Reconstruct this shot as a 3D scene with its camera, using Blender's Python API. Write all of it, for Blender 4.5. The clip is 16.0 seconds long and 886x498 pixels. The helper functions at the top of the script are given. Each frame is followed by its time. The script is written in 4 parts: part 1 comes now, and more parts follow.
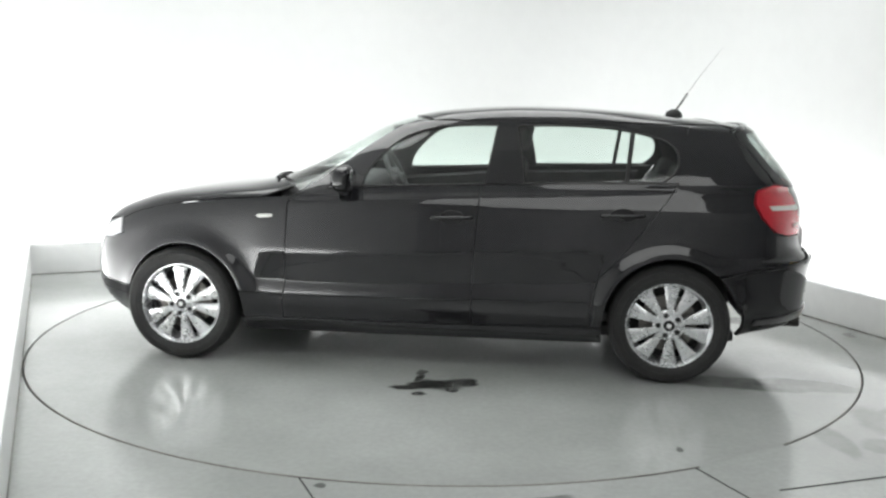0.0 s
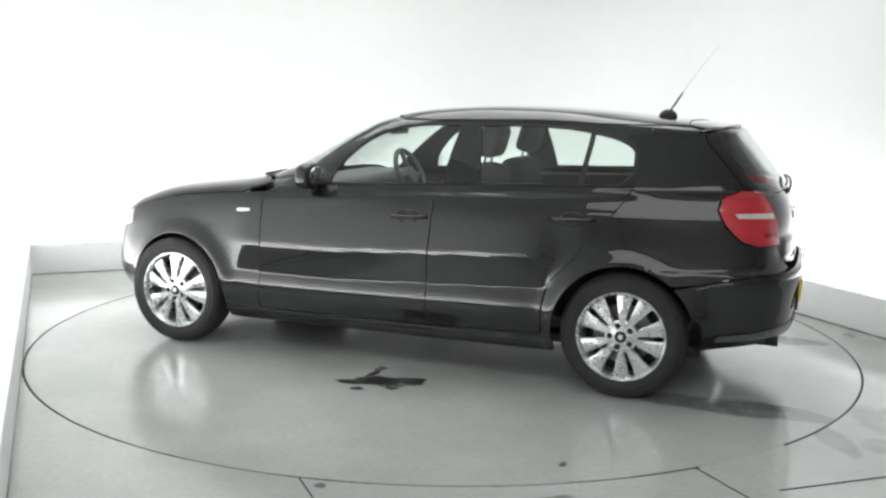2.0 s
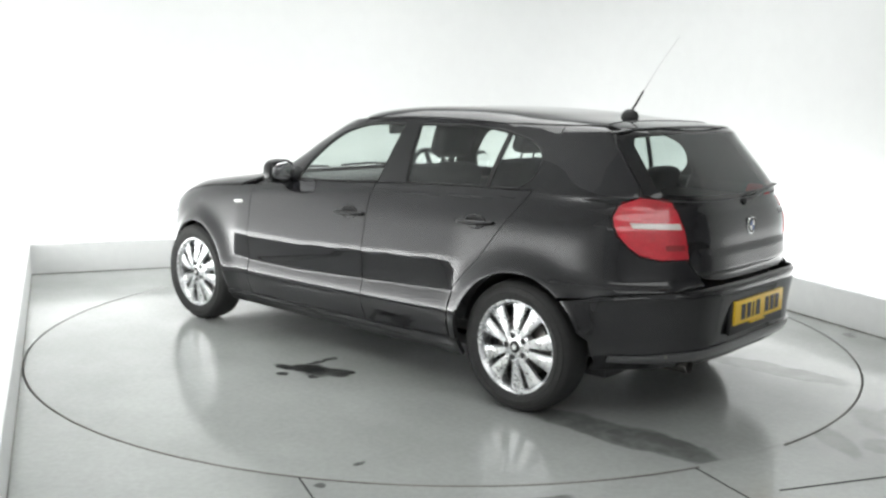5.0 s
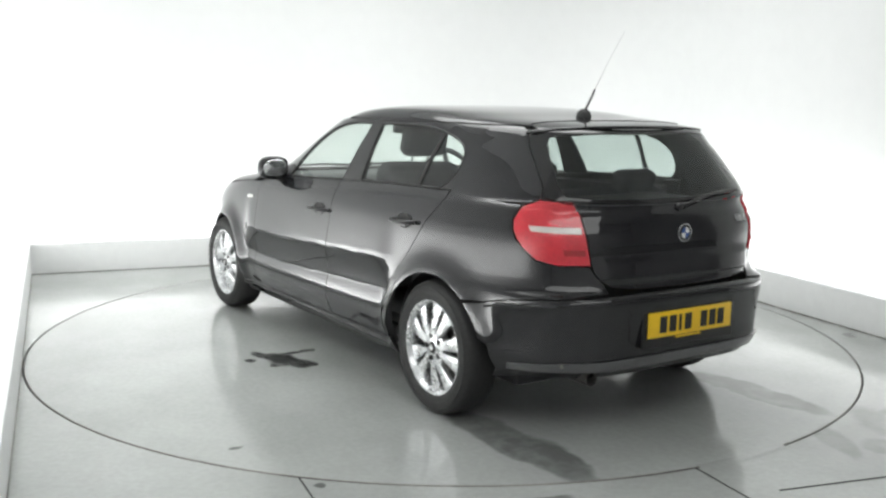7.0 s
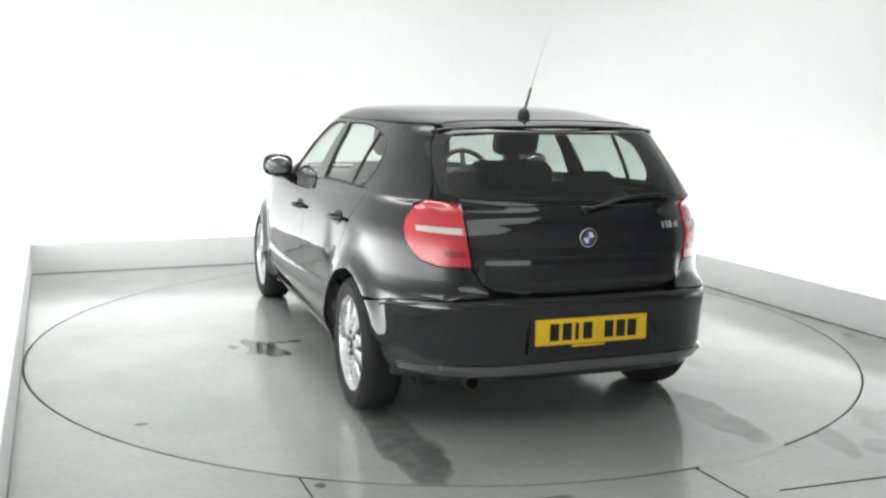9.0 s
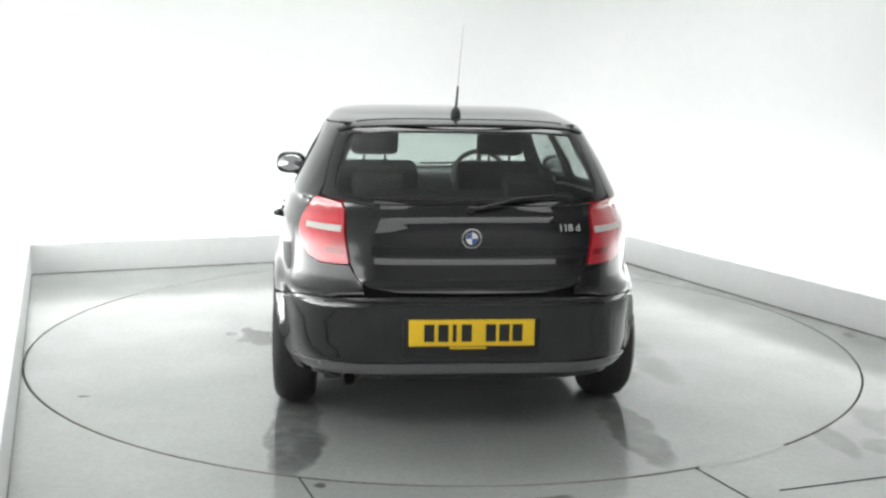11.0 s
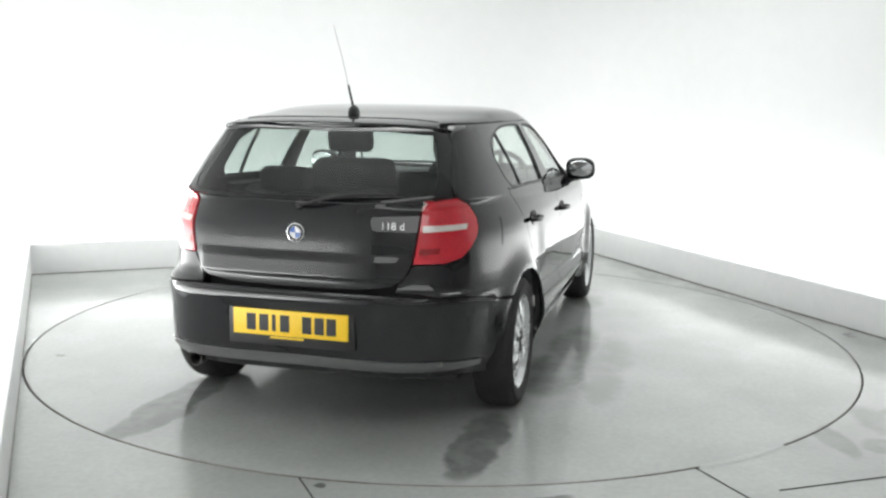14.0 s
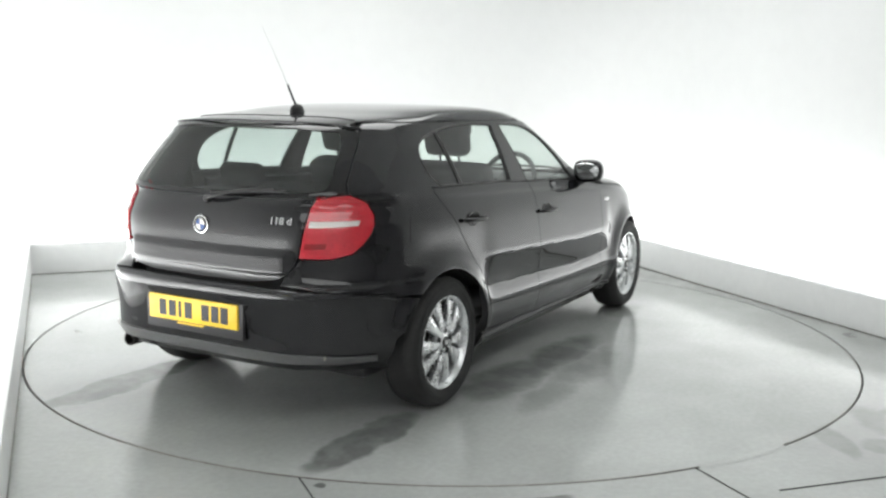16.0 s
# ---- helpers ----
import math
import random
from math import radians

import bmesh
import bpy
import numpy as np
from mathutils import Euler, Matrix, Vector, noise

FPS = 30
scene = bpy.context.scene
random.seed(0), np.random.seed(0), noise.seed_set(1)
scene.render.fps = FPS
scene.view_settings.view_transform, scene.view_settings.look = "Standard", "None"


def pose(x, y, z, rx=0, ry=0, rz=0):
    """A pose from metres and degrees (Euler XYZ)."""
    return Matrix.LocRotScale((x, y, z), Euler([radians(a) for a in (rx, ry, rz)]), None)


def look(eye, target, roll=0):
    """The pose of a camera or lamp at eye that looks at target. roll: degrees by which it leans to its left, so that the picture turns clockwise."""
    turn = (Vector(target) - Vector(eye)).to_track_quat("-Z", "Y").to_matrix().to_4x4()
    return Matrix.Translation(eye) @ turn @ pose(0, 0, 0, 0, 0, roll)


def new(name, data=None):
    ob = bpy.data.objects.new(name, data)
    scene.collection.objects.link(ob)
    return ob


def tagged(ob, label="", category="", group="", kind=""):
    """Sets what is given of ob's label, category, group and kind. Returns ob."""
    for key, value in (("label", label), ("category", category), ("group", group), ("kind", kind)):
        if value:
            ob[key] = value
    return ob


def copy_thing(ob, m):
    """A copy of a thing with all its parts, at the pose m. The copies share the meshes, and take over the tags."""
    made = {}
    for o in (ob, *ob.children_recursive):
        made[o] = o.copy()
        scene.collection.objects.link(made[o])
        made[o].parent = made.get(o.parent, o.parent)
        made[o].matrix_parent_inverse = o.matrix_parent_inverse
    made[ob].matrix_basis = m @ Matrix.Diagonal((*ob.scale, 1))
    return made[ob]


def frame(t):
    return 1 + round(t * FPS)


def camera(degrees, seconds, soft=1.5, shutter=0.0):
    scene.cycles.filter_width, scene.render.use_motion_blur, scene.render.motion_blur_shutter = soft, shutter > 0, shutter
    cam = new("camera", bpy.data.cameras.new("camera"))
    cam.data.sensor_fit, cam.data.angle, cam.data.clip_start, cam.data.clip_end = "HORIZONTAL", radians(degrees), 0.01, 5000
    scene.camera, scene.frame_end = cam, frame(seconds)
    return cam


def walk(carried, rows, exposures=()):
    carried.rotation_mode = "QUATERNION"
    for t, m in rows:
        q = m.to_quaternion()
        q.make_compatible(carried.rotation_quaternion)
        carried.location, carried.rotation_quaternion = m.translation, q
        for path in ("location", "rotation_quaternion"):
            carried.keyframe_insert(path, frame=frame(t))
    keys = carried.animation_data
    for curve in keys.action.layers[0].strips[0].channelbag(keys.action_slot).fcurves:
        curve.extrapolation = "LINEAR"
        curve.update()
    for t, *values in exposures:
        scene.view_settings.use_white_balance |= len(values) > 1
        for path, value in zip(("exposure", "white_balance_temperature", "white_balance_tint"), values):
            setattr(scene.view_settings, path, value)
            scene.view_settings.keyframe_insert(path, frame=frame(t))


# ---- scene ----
from mathutils import geometry

# ---- camera: it stands still beside the turntable ----
SECONDS = 16.0
EYE = (0.0, -5.857, 1.455)
cam = camera(50.59, SECONDS, soft=2.5)
yaw, dip = radians(-0.091), radians(-9.006)
AIM = (EYE[0] + math.sin(yaw) * math.cos(dip), EYE[1] + math.cos(yaw) * math.cos(dip), EYE[2] + math.sin(dip))
walk(cam, [(0.0, look(EYE, AIM, 0.952)), (SECONDS, look(EYE, AIM, 0.952))], [(0.0, -0.04), (SECONDS, -0.04)])

# ---- world and lights ----
world = bpy.data.worlds.new("studio_world")
scene.world = world
world.use_nodes = True
world.node_tree.nodes["Background"].inputs[0].default_value = (0.9, 0.95, 1.0, 1)
world.node_tree.nodes["Background"].inputs[1].default_value = 0.05

TURN = 22.6  # the bay's walls stand at this angle
BAY = Matrix.Rotation(radians(TURN), 4, "Z")
LEFT, RIGHT, BACK, FRONT = -2.47, 2.58, 2.79, -2.9  # inner faces of the kerb, in the bay's own axes
GAP = 0.75  # from kerb to wall
WALL_TOP = 4.2


def area_lamp(name, place, target, wide, high, watts, colour=(1, 1, 1), spread=180):
    data = bpy.data.lights.new(name, "AREA")
    data.shape, data.size, data.size_y, data.energy, data.color, data.spread = "RECTANGLE", wide, high, watts, colour, radians(spread)
    ob = new(name, data)
    ob.matrix_world = BAY @ look(place, target)
    return ob


# strip lamps lie in the trough behind the kerb and wash the wall; a soft box hangs over the car
area_lamp("strip_lamp_back", (0.05, BACK + 0.38, 0.12), (0.05, BACK + 0.75, 0.40), 5.4, 0.12, 38)
area_lamp("strip_lamp_right", (RIGHT + 0.38, 0.2, 0.12), (RIGHT + 0.75, 0.2, 0.40), 5.0, 0.12, 42)
area_lamp("strip_lamp_left", (LEFT - 0.40, -0.15, 0.12), (LEFT - 0.75, -0.15, 0.42), 5.7, 0.12, 145)
CEILING_LIGHT = (0.985, 1.0, 0.985)
area_lamp("soft_box_lamp", (0.05, 0.7, 4.1), (0.05, 0.701, 0.0), 4.4, 3.6, 140, CEILING_LIGHT, 140)
# unseen fill added behind the camera to brighten the car's tail and flanks
area_lamp("hall_fill_lamp", (-2.2, -6.0, 4.1), (-2.2, -5.8, 0.0), 6.6, 3.0, 125, CEILING_LIGHT, 160)


# ---- materials ----
def material(name, colour, rough=0.5, metal=0.0, coat=0.0, grain=0.0, scale=40.0, bump=0.0, bump_scale=300.0, spec=0.5, rough_vary=0.0, coat_rough=0.03):
    """A principled surface with two scales of variation in colour, gloss and relief."""
    m = bpy.data.materials.new(name)
    m.use_nodes = True
    n, l = m.node_tree.nodes, m.node_tree.links
    p = n["Principled BSDF"]
    p.inputs["Base Color"].default_value = (*colour, 1)
    p.inputs["Roughness"].default_value, p.inputs["Metallic"].default_value = rough, metal
    p.inputs["Coat Weight"].default_value, p.inputs["Coat Roughness"].default_value = coat, coat_rough
    p.inputs["Specular IOR Level"].default_value = spec
    p.inputs["Coat IOR"].default_value = 1.6
    co = n.new("ShaderNodeTexCoord")
    if grain or rough_vary:
        big, fine = n.new("ShaderNodeTexNoise"), n.new("ShaderNodeTexNoise")
        big.inputs["Scale"].default_value, fine.inputs["Scale"].default_value = scale * 0.12, scale
        big.inputs["Detail"].default_value = fine.inputs["Detail"].default_value = 4
        add = n.new("ShaderNodeMath")
        add.operation = "ADD"
        for k, t in enumerate((big, fine)):
            l.new(co.outputs["Object"], t.inputs["Vector"])
            l.new(t.outputs["Fac"], add.inputs[k])
        for wanted, low, high, socket in ((grain, 1 - grain, 1 + grain, "Base Color"), (rough_vary, rough * (1 - rough_vary), rough * (1 + rough_vary), "Roughness")):
            if not wanted:
                continue
            rng = n.new("ShaderNodeMapRange")
            rng.inputs[1].default_value, rng.inputs[2].default_value = 0.7, 1.3
            rng.inputs[3].default_value, rng.inputs[4].default_value = low, high
            l.new(add.outputs[0], rng.inputs[0])
            if socket == "Base Color":
                mul = n.new("ShaderNodeMix")
                mul.data_type, mul.blend_type = "RGBA", "MULTIPLY"
                mul.inputs[0].default_value = 1
                mul.inputs[6].default_value = (*colour, 1)
                l.new(rng.outputs[0], mul.inputs[7])
                l.new(mul.outputs[2], p.inputs[socket])
            else:
                l.new(rng.outputs[0], p.inputs[socket])
    if bump:
        t, b = n.new("ShaderNodeTexNoise"), n.new("ShaderNodeBump")
        t.inputs["Scale"].default_value, t.inputs["Detail"].default_value = bump_scale, 5
        b.inputs["Strength"].default_value, b.inputs["Distance"].default_value = bump, 0.002
        l.new(co.outputs["Object"], t.inputs["Vector"])
        l.new(t.outputs["Fac"], b.inputs["Height"])
        l.new(b.outputs["Normal"], p.inputs["Normal"])
    return m


def glass_material(name, tint, gloss=1.0):
    m = bpy.data.materials.new(name)
    m.use_nodes = True
    n, l = m.node_tree.nodes, m.node_tree.links
    n.remove(n["Principled BSDF"])
    see, shine, mix, fres = n.new("ShaderNodeBsdfTransparent"), n.new("ShaderNodeBsdfGlossy"), n.new("ShaderNodeMixShader"), n.new("ShaderNodeLayerWeight")
    see.inputs[0].default_value = (*tint, 1)
    shine.inputs["Roughness"].default_value = 0.02
    shine.inputs["Color"].default_value = (gloss, gloss, gloss, 1)
    fres.inputs[0].default_value = 0.5
    power, grow = n.new("ShaderNodeMath"), n.new("ShaderNodeMath")
    power.operation, grow.operation = "POWER", "MULTIPLY_ADD"
    power.inputs[1].default_value, grow.inputs[1].default_value, grow.inputs[2].default_value = 5.0, 0.93, 0.06
    l.new(fres.outputs["Facing"], power.inputs[0])
    l.new(power.outputs[0], grow.inputs[0])
    l.new(grow.outputs[0], mix.inputs[0])
    l.new(see.outputs[0], mix.inputs[1])
    l.new(shine.outputs[0], mix.inputs[2])
    l.new(mix.outputs[0], n["Material Output"].inputs[0])
    return m


def floor_material(name, marks):
    """Grey sealed resin floor with wet or dirty marks: centre, half sizes, depth, softness."""
    m = material(name, (0.372, 0.386, 0.376), 0.3, spec=0.9, bump=0.05, bump_scale=9.0)
    n, l = m.node_tree.nodes, m.node_tree.links
    p = n["Principled BSDF"]
    co = n.new("ShaderNodeTexCoord")

    def noise_at(scale, detail=5, rough=0.55):
        t = n.new("ShaderNodeTexNoise")
        t.inputs["Scale"].default_value, t.inputs["Detail"].default_value, t.inputs["Roughness"].default_value = scale, detail, rough
        l.new(co.outputs["Object"], t.inputs["Vector"])
        return t.outputs["Fac"]

    def ramp(value, a, b, low=0.0, high=1.0, smooth=True):
        r = n.new("ShaderNodeMapRange")
        r.interpolation_type = "SMOOTHSTEP" if smooth else "LINEAR"
        for k, x in enumerate((a, b, low, high)):
            r.inputs[k + 1].default_value = x
        l.new(value, r.inputs[0])
        return r.outputs[0]

    def calc(op, a, b=0.0):
        c = n.new("ShaderNodeMath")
        c.operation = op
        for k, x in enumerate((a, b)):
            if isinstance(x, (int, float)):
                c.inputs[k].default_value = x
            else:
                l.new(x, c.inputs[k])
        return c.outputs[0]

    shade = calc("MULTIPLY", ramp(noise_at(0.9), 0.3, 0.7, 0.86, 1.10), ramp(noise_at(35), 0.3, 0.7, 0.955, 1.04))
    gloss = ramp(noise_at(2.2), 0.3, 0.7, 0.10, 0.20)
    if marks:
        sep = n.new("ShaderNodeSeparateXYZ")
        warp = n.new("ShaderNodeVectorMath")
        warp.operation = "MULTIPLY_ADD"
        t = n.new("ShaderNodeTexNoise")
        t.inputs["Scale"].default_value, t.inputs["Detail"].default_value = 5.0, 4
        l.new(co.outputs["Object"], t.inputs["Vector"])
        l.new(t.outputs["Color"], warp.inputs[0])
        warp.inputs[1].default_value = (0.14, 0.14, 0)
        shift = n.new("ShaderNodeVectorMath")
        shift.operation = "SUBTRACT"
        l.new(co.outputs["Object"], shift.inputs[0])
        shift.inputs[1].default_value = (0.07, 0.07, 0)
        l.new(shift.outputs[0], warp.inputs[2])
        l.new(warp.outputs[0], sep.inputs[0])
        x, y = sep.outputs[0], sep.outputs[1]

        def blot(cx, cy, rx, ry, soft=0.35):
            dx, dy = calc("DIVIDE", calc("SUBTRACT", x, cx), rx), calc("DIVIDE", calc("SUBTRACT", y, cy), ry)
            r = calc("ADD", calc("MULTIPLY", dx, dx), calc("MULTIPLY", dy, dy))
            return ramp(r, 1.0 - soft, 1.0 + soft, 1.0, 0.0)

        wet = 0.0
        for cx, cy, rx, ry, depth, soft in marks:
            wet = calc("MAXIMUM", wet, calc("MULTIPLY", blot(cx, cy, rx, ry, soft), depth))
        broken = ramp(noise_at(6.0, 6), 0.36, 0.56, 0.72, 1.0)
        wet = calc("MULTIPLY", wet, broken)
        shade = calc("MULTIPLY", shade, calc("SUBTRACT", 1.0, wet))
        gloss = calc("MULTIPLY", gloss, calc("SUBTRACT", 1.0, calc("MULTIPLY", wet, 0.5)))
    mul = n.new("ShaderNodeMix")
    mul.data_type, mul.blend_type = "RGBA", "MULTIPLY"
    mul.inputs[0].default_value = 1
    mul.inputs[6].default_value = p.inputs["Base Color"].default_value
    l.new(shade, mul.inputs[7])
    l.new(mul.outputs[2], p.inputs["Base Color"])
    l.new(gloss, p.inputs["Roughness"])
    return m


# splash and wet tyre tracks on the turntable: centre, half sizes, depth, softness
TRACKS = [
    (0.04, 1.225, 0.08, 0.036, 0.9, 0.5), (-0.05, 1.19, 0.09, 0.07, 0.92, 0.5), (-0.13, 1.165, 0.12, 0.085, 0.92, 0.5), (-0.23, 1.11, 0.10, 0.06, 0.92, 0.5), (-0.29, 1.07, 0.04, 0.025, 0.9, 0.5),
    (-0.03, 1.33, 0.03, 0.03, 0.9, 0.5), (0.0, 0.95, 0.032, 0.05, 0.85, 0.5), (-0.02, 1.06, 0.022, 0.07, 0.8, 0.5), (-0.20, 1.23, 0.04, 0.035, 0.88, 0.5),
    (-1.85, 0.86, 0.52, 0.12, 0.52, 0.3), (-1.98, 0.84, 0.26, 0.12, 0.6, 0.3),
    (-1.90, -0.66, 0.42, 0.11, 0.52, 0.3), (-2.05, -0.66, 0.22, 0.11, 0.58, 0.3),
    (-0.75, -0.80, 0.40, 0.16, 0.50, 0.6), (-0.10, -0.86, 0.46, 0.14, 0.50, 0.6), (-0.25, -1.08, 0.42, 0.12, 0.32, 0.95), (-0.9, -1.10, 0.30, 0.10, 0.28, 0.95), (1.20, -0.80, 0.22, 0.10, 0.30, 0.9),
    (-1.24, 1.885, 0.02, 0.03, 0.7, 0.6),
]
# scuffs on the still floor round it, and a darker band along the foot of the right kerb
FLOOR_MARKS = [
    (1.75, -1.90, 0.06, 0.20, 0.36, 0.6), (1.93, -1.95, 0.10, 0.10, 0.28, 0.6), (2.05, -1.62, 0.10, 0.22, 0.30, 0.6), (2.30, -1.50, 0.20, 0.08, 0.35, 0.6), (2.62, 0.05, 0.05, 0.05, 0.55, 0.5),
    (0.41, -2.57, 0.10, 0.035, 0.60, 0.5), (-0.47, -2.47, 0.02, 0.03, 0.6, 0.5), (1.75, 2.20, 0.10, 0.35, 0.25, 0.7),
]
FLOOR_MARKS += [(*(BAY @ Vector((RIGHT - 0.07, -1.6 + 0.55 * k, 0))).xy, 0.16, 0.30, 0.18, 0.8) for k in range(8)]
FLOOR = floor_material("grey_resin_floor", FLOOR_MARKS)
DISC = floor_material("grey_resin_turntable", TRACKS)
WHITE = material("white_wall_paint", (0.80, 0.81, 0.805), 0.6, grain=0.015, scale=8, bump=0.06, bump_scale=60)
KERB = material("white_kerb_paint", (0.78, 0.79, 0.785), 0.45, grain=0.03, scale=14, bump=0.08, bump_scale=50)
FOOT_SHADE = material("kerb_foot_shade", (0.16, 0.155, 0.14), 0.8, grain=0.4, scale=12)
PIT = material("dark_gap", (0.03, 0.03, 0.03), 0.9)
CEIL = material("grey_ceiling_paint", (0.6, 0.6, 0.6), 0.8, grain=0.04, scale=5)
HALL = material("grey_hall_wall", (0.68, 0.68, 0.685), 0.8, grain=0.08, scale=6)
PAINT = material("black_car_paint", (0.012, 0.012, 0.0138), 0.5, coat=1.0, spec=0.0, coat_rough=0.03)
EXHAUST = material("sooty_steel", (0.05, 0.048, 0.045), 0.5, metal=0.7, grain=0.3, scale=60)
STRIP = material("satin_grey_strip", (0.075, 0.075, 0.078), 0.28, coat=1.0, grain=0.1, scale=90)
TRIM = material("black_plastic", (0.012, 0.012, 0.013), 0.45, grain=0.2, scale=200, bump=0.1, bump_scale=700)
RUBBER = material("tyre_rubber", (0.018, 0.018, 0.018), 0.72, grain=0.25, scale=60, bump=0.2, bump_scale=500)
SEAL = material("window_rubber", (0.008, 0.008, 0.008), 0.5)
ALLOY = material("silver_alloy", (0.72, 0.73, 0.74), 0.28, metal=0.85, grain=0.06, scale=60, rough_vary=0.2)
DISC_STEEL = material("brake_steel", (0.20, 0.19, 0.18), 0.45, metal=0.9, grain=0.2, scale=50)
BADGE = material("bright_badge_metal", (0.78, 0.78, 0.79), 0.35, metal=0.35)
CHROME = material("chrome", (0.80, 0.81, 0.82), 0.12, metal=1.0)
LAMP_RED = material("red_lamp_lens", (0.58, 0.020, 0.036), 0.25, coat=1.0, grain=0.12, scale=70, bump=0.35, bump_scale=45)
LAMP_DARK = material("dark_red_lamp_lens", (0.30, 0.006, 0.012), 0.2, coat=1.0)
LAMP_CLEAR = material("clear_lamp_lens", (0.62, 0.58, 0.55), 0.2, coat=1.0, grain=0.12, scale=120)
HEAD_CLEAR = material("headlamp_lens", (0.50, 0.51, 0.52), 0.15, coat=1.0, grain=0.2, scale=60)
HANDLE = material("black_handle_paint", (0.008, 0.008, 0.009), 0.4, coat=0.35, spec=0.2)
GLASS = glass_material("side_glass", (0.84, 0.90, 0.87))
REAR_GLASS = glass_material("rear_glass", (0.58, 0.64, 0.62))
FRIT = material("black_glass_border", (0.006, 0.006, 0.007), 0.5, coat=1.0, spec=0.0)
CLEAR = bpy.data.materials.new("glass_inner_face")
CLEAR.use_nodes = True
CLEAR.node_tree.nodes.remove(CLEAR.node_tree.nodes["Principled BSDF"])
CLEAR.node_tree.links.new(CLEAR.node_tree.nodes.new("ShaderNodeBsdfTransparent").outputs[0], CLEAR.node_tree.nodes["Material Output"].inputs[0])
CLOTH = material("dark_seat_cloth", (0.085, 0.086, 0.09), 0.85, grain=0.3, scale=150, bump=0.3, bump_scale=500)
CABIN = material("dark_cabin_plastic", (0.06, 0.061, 0.063), 0.6, grain=0.2, scale=90, bump=0.15, bump_scale=400)
HEADLINER = material("pale_headlining", (0.42, 0.42, 0.40), 0.9, grain=0.1, scale=90)
YELLOW = material("yellow_plate", (0.90, 0.58, 0.025), 0.4, grain=0.04, scale=60)
BLACK_INK = material("black_plate_marks", (0.012, 0.012, 0.012), 0.5)
WHITE_INK = material("white_enamel", (0.8, 0.8, 0.8), 0.3)
BLUE_INK = material("blue_enamel", (0.03, 0.09, 0.30), 0.3)
WHIP = material("grey_whip", (0.62, 0.62, 0.62), 0.45)
AMBER = material("pale_repeater", (0.78, 0.78, 0.75), 0.2, coat=1.0)


# z, half width, front x, rear x, front exponent, rear exponent, centre x
BODY_TABLE = np.array([
    (0.16, 0.76, 1.8, -1.93, 5.2, 4, -0.3),
    (0.22, 0.8, 1.88, -2.02, 5.2, 4.2, -0.3),
    (0.3, 0.842, 1.955, -2.075, 5.2, 4.4, -0.3),
    (0.36, 0.864, 1.98, -2.11, 5.2, 4.5, -0.3),
    (0.42, 0.871, 1.99, -2.112, 5.2, 4.4, -0.3),
    (0.5, 0.867, 1.99, -2.122, 5.2, 4.3, -0.3),
    (0.58, 0.863, 1.98, -2.138, 5.2, 4.2, -0.3),
    (0.62, 0.861, 1.97, -2.148, 5.2, 4.1, -0.3),
    (0.645, 0.86, 1.96, -2.146, 5.2, 4.05, -0.3),
    (0.668, 0.859, 1.955, -2.102, 5.2, 4, -0.3),
    (0.72, 0.856, 1.935, -2.078, 5.2, 4, -0.3),
    (0.8, 0.852, 1.85, -2.075, 5.2, 4, -0.3),
    (0.86, 0.849, 1.71, -2.075, 5.2, 4, -0.3),
    (0.905, 0.843, 1.56, -2.07, 5.2, 4, -0.3),
    (0.945, 0.829, 1.28, -2.06, 5.2, 3.9, -0.3),
    (0.975, 0.817, 1.04, -2.05, 4.8, 3.9, -0.3),
    (1, 0.806, 0.9, -2.035, 4.8, 3.9, -0.3),
    (1.05, 0.783, 0.77, -2.005, 4.2, 4.6, -0.3),
    (1.12, 0.749, 0.62, -1.955, 4.2, 4.7, -0.3),
    (1.2, 0.708, 0.48, -1.89, 4.2, 4.8, -0.32),
    (1.28, 0.66, 0.335, -1.825, 4.2, 4.9, -0.36),
    (1.33, 0.633, 0.23, -1.785, 4.2, 4.8, -0.4),
    (1.36, 0.619, 0.135, -1.64, 3.6, 4.2, -0.45),
    (1.385, 0.601, 0.03, -1.37, 3.6, 3.8, -0.5),
    (1.405, 0.572, -0.09, -1.18, 3, 3.4, -0.55),
    (1.42, 0.505, -0.26, -0.97, 2.7, 2.8, -0.58),
    (1.43, 0.31, -0.44, -0.76, 2.3, 2.3, -0.6),
    (1.433, 0.02, -0.58, -0.62, 2, 2, -0.6),
])


def smooth_slopes(x, y):
    h, d = np.diff(x), np.diff(y) / np.diff(x)
    m = np.zeros(len(x))
    for i in range(1, len(x) - 1):
        if d[i - 1] * d[i] > 0:
            w1, w2 = 2 * h[i] + h[i - 1], h[i] + 2 * h[i - 1]
            m[i] = (w1 + w2) / (w1 / d[i - 1] + w2 / d[i])
    m[0], m[-1] = d[0], d[-1]
    return m


BODY_SLOPES = [smooth_slopes(BODY_TABLE[:, 0], BODY_TABLE[:, k]) for k in range(1, 7)]


def body_profile(z, k):
    x, y, m = BODY_TABLE[:, 0], BODY_TABLE[:, k], BODY_SLOPES[k - 1]
    z = np.clip(z, x[0], x[-1])
    i = np.clip(np.searchsorted(x, z) - 1, 0, len(x) - 2)
    h = x[i + 1] - x[i]
    t = (z - x[i]) / h
    return ((1 + 2 * t) * (1 - t) ** 2 * y[i] + t * (1 - t) ** 2 * h * m[i]
            + t * t * (3 - 2 * t) * y[i + 1] + t * t * (t - 1) * h * m[i + 1])


ARCHES = ((1.305, 0.315, 0.345), (-1.335, 0.32, 0.352))


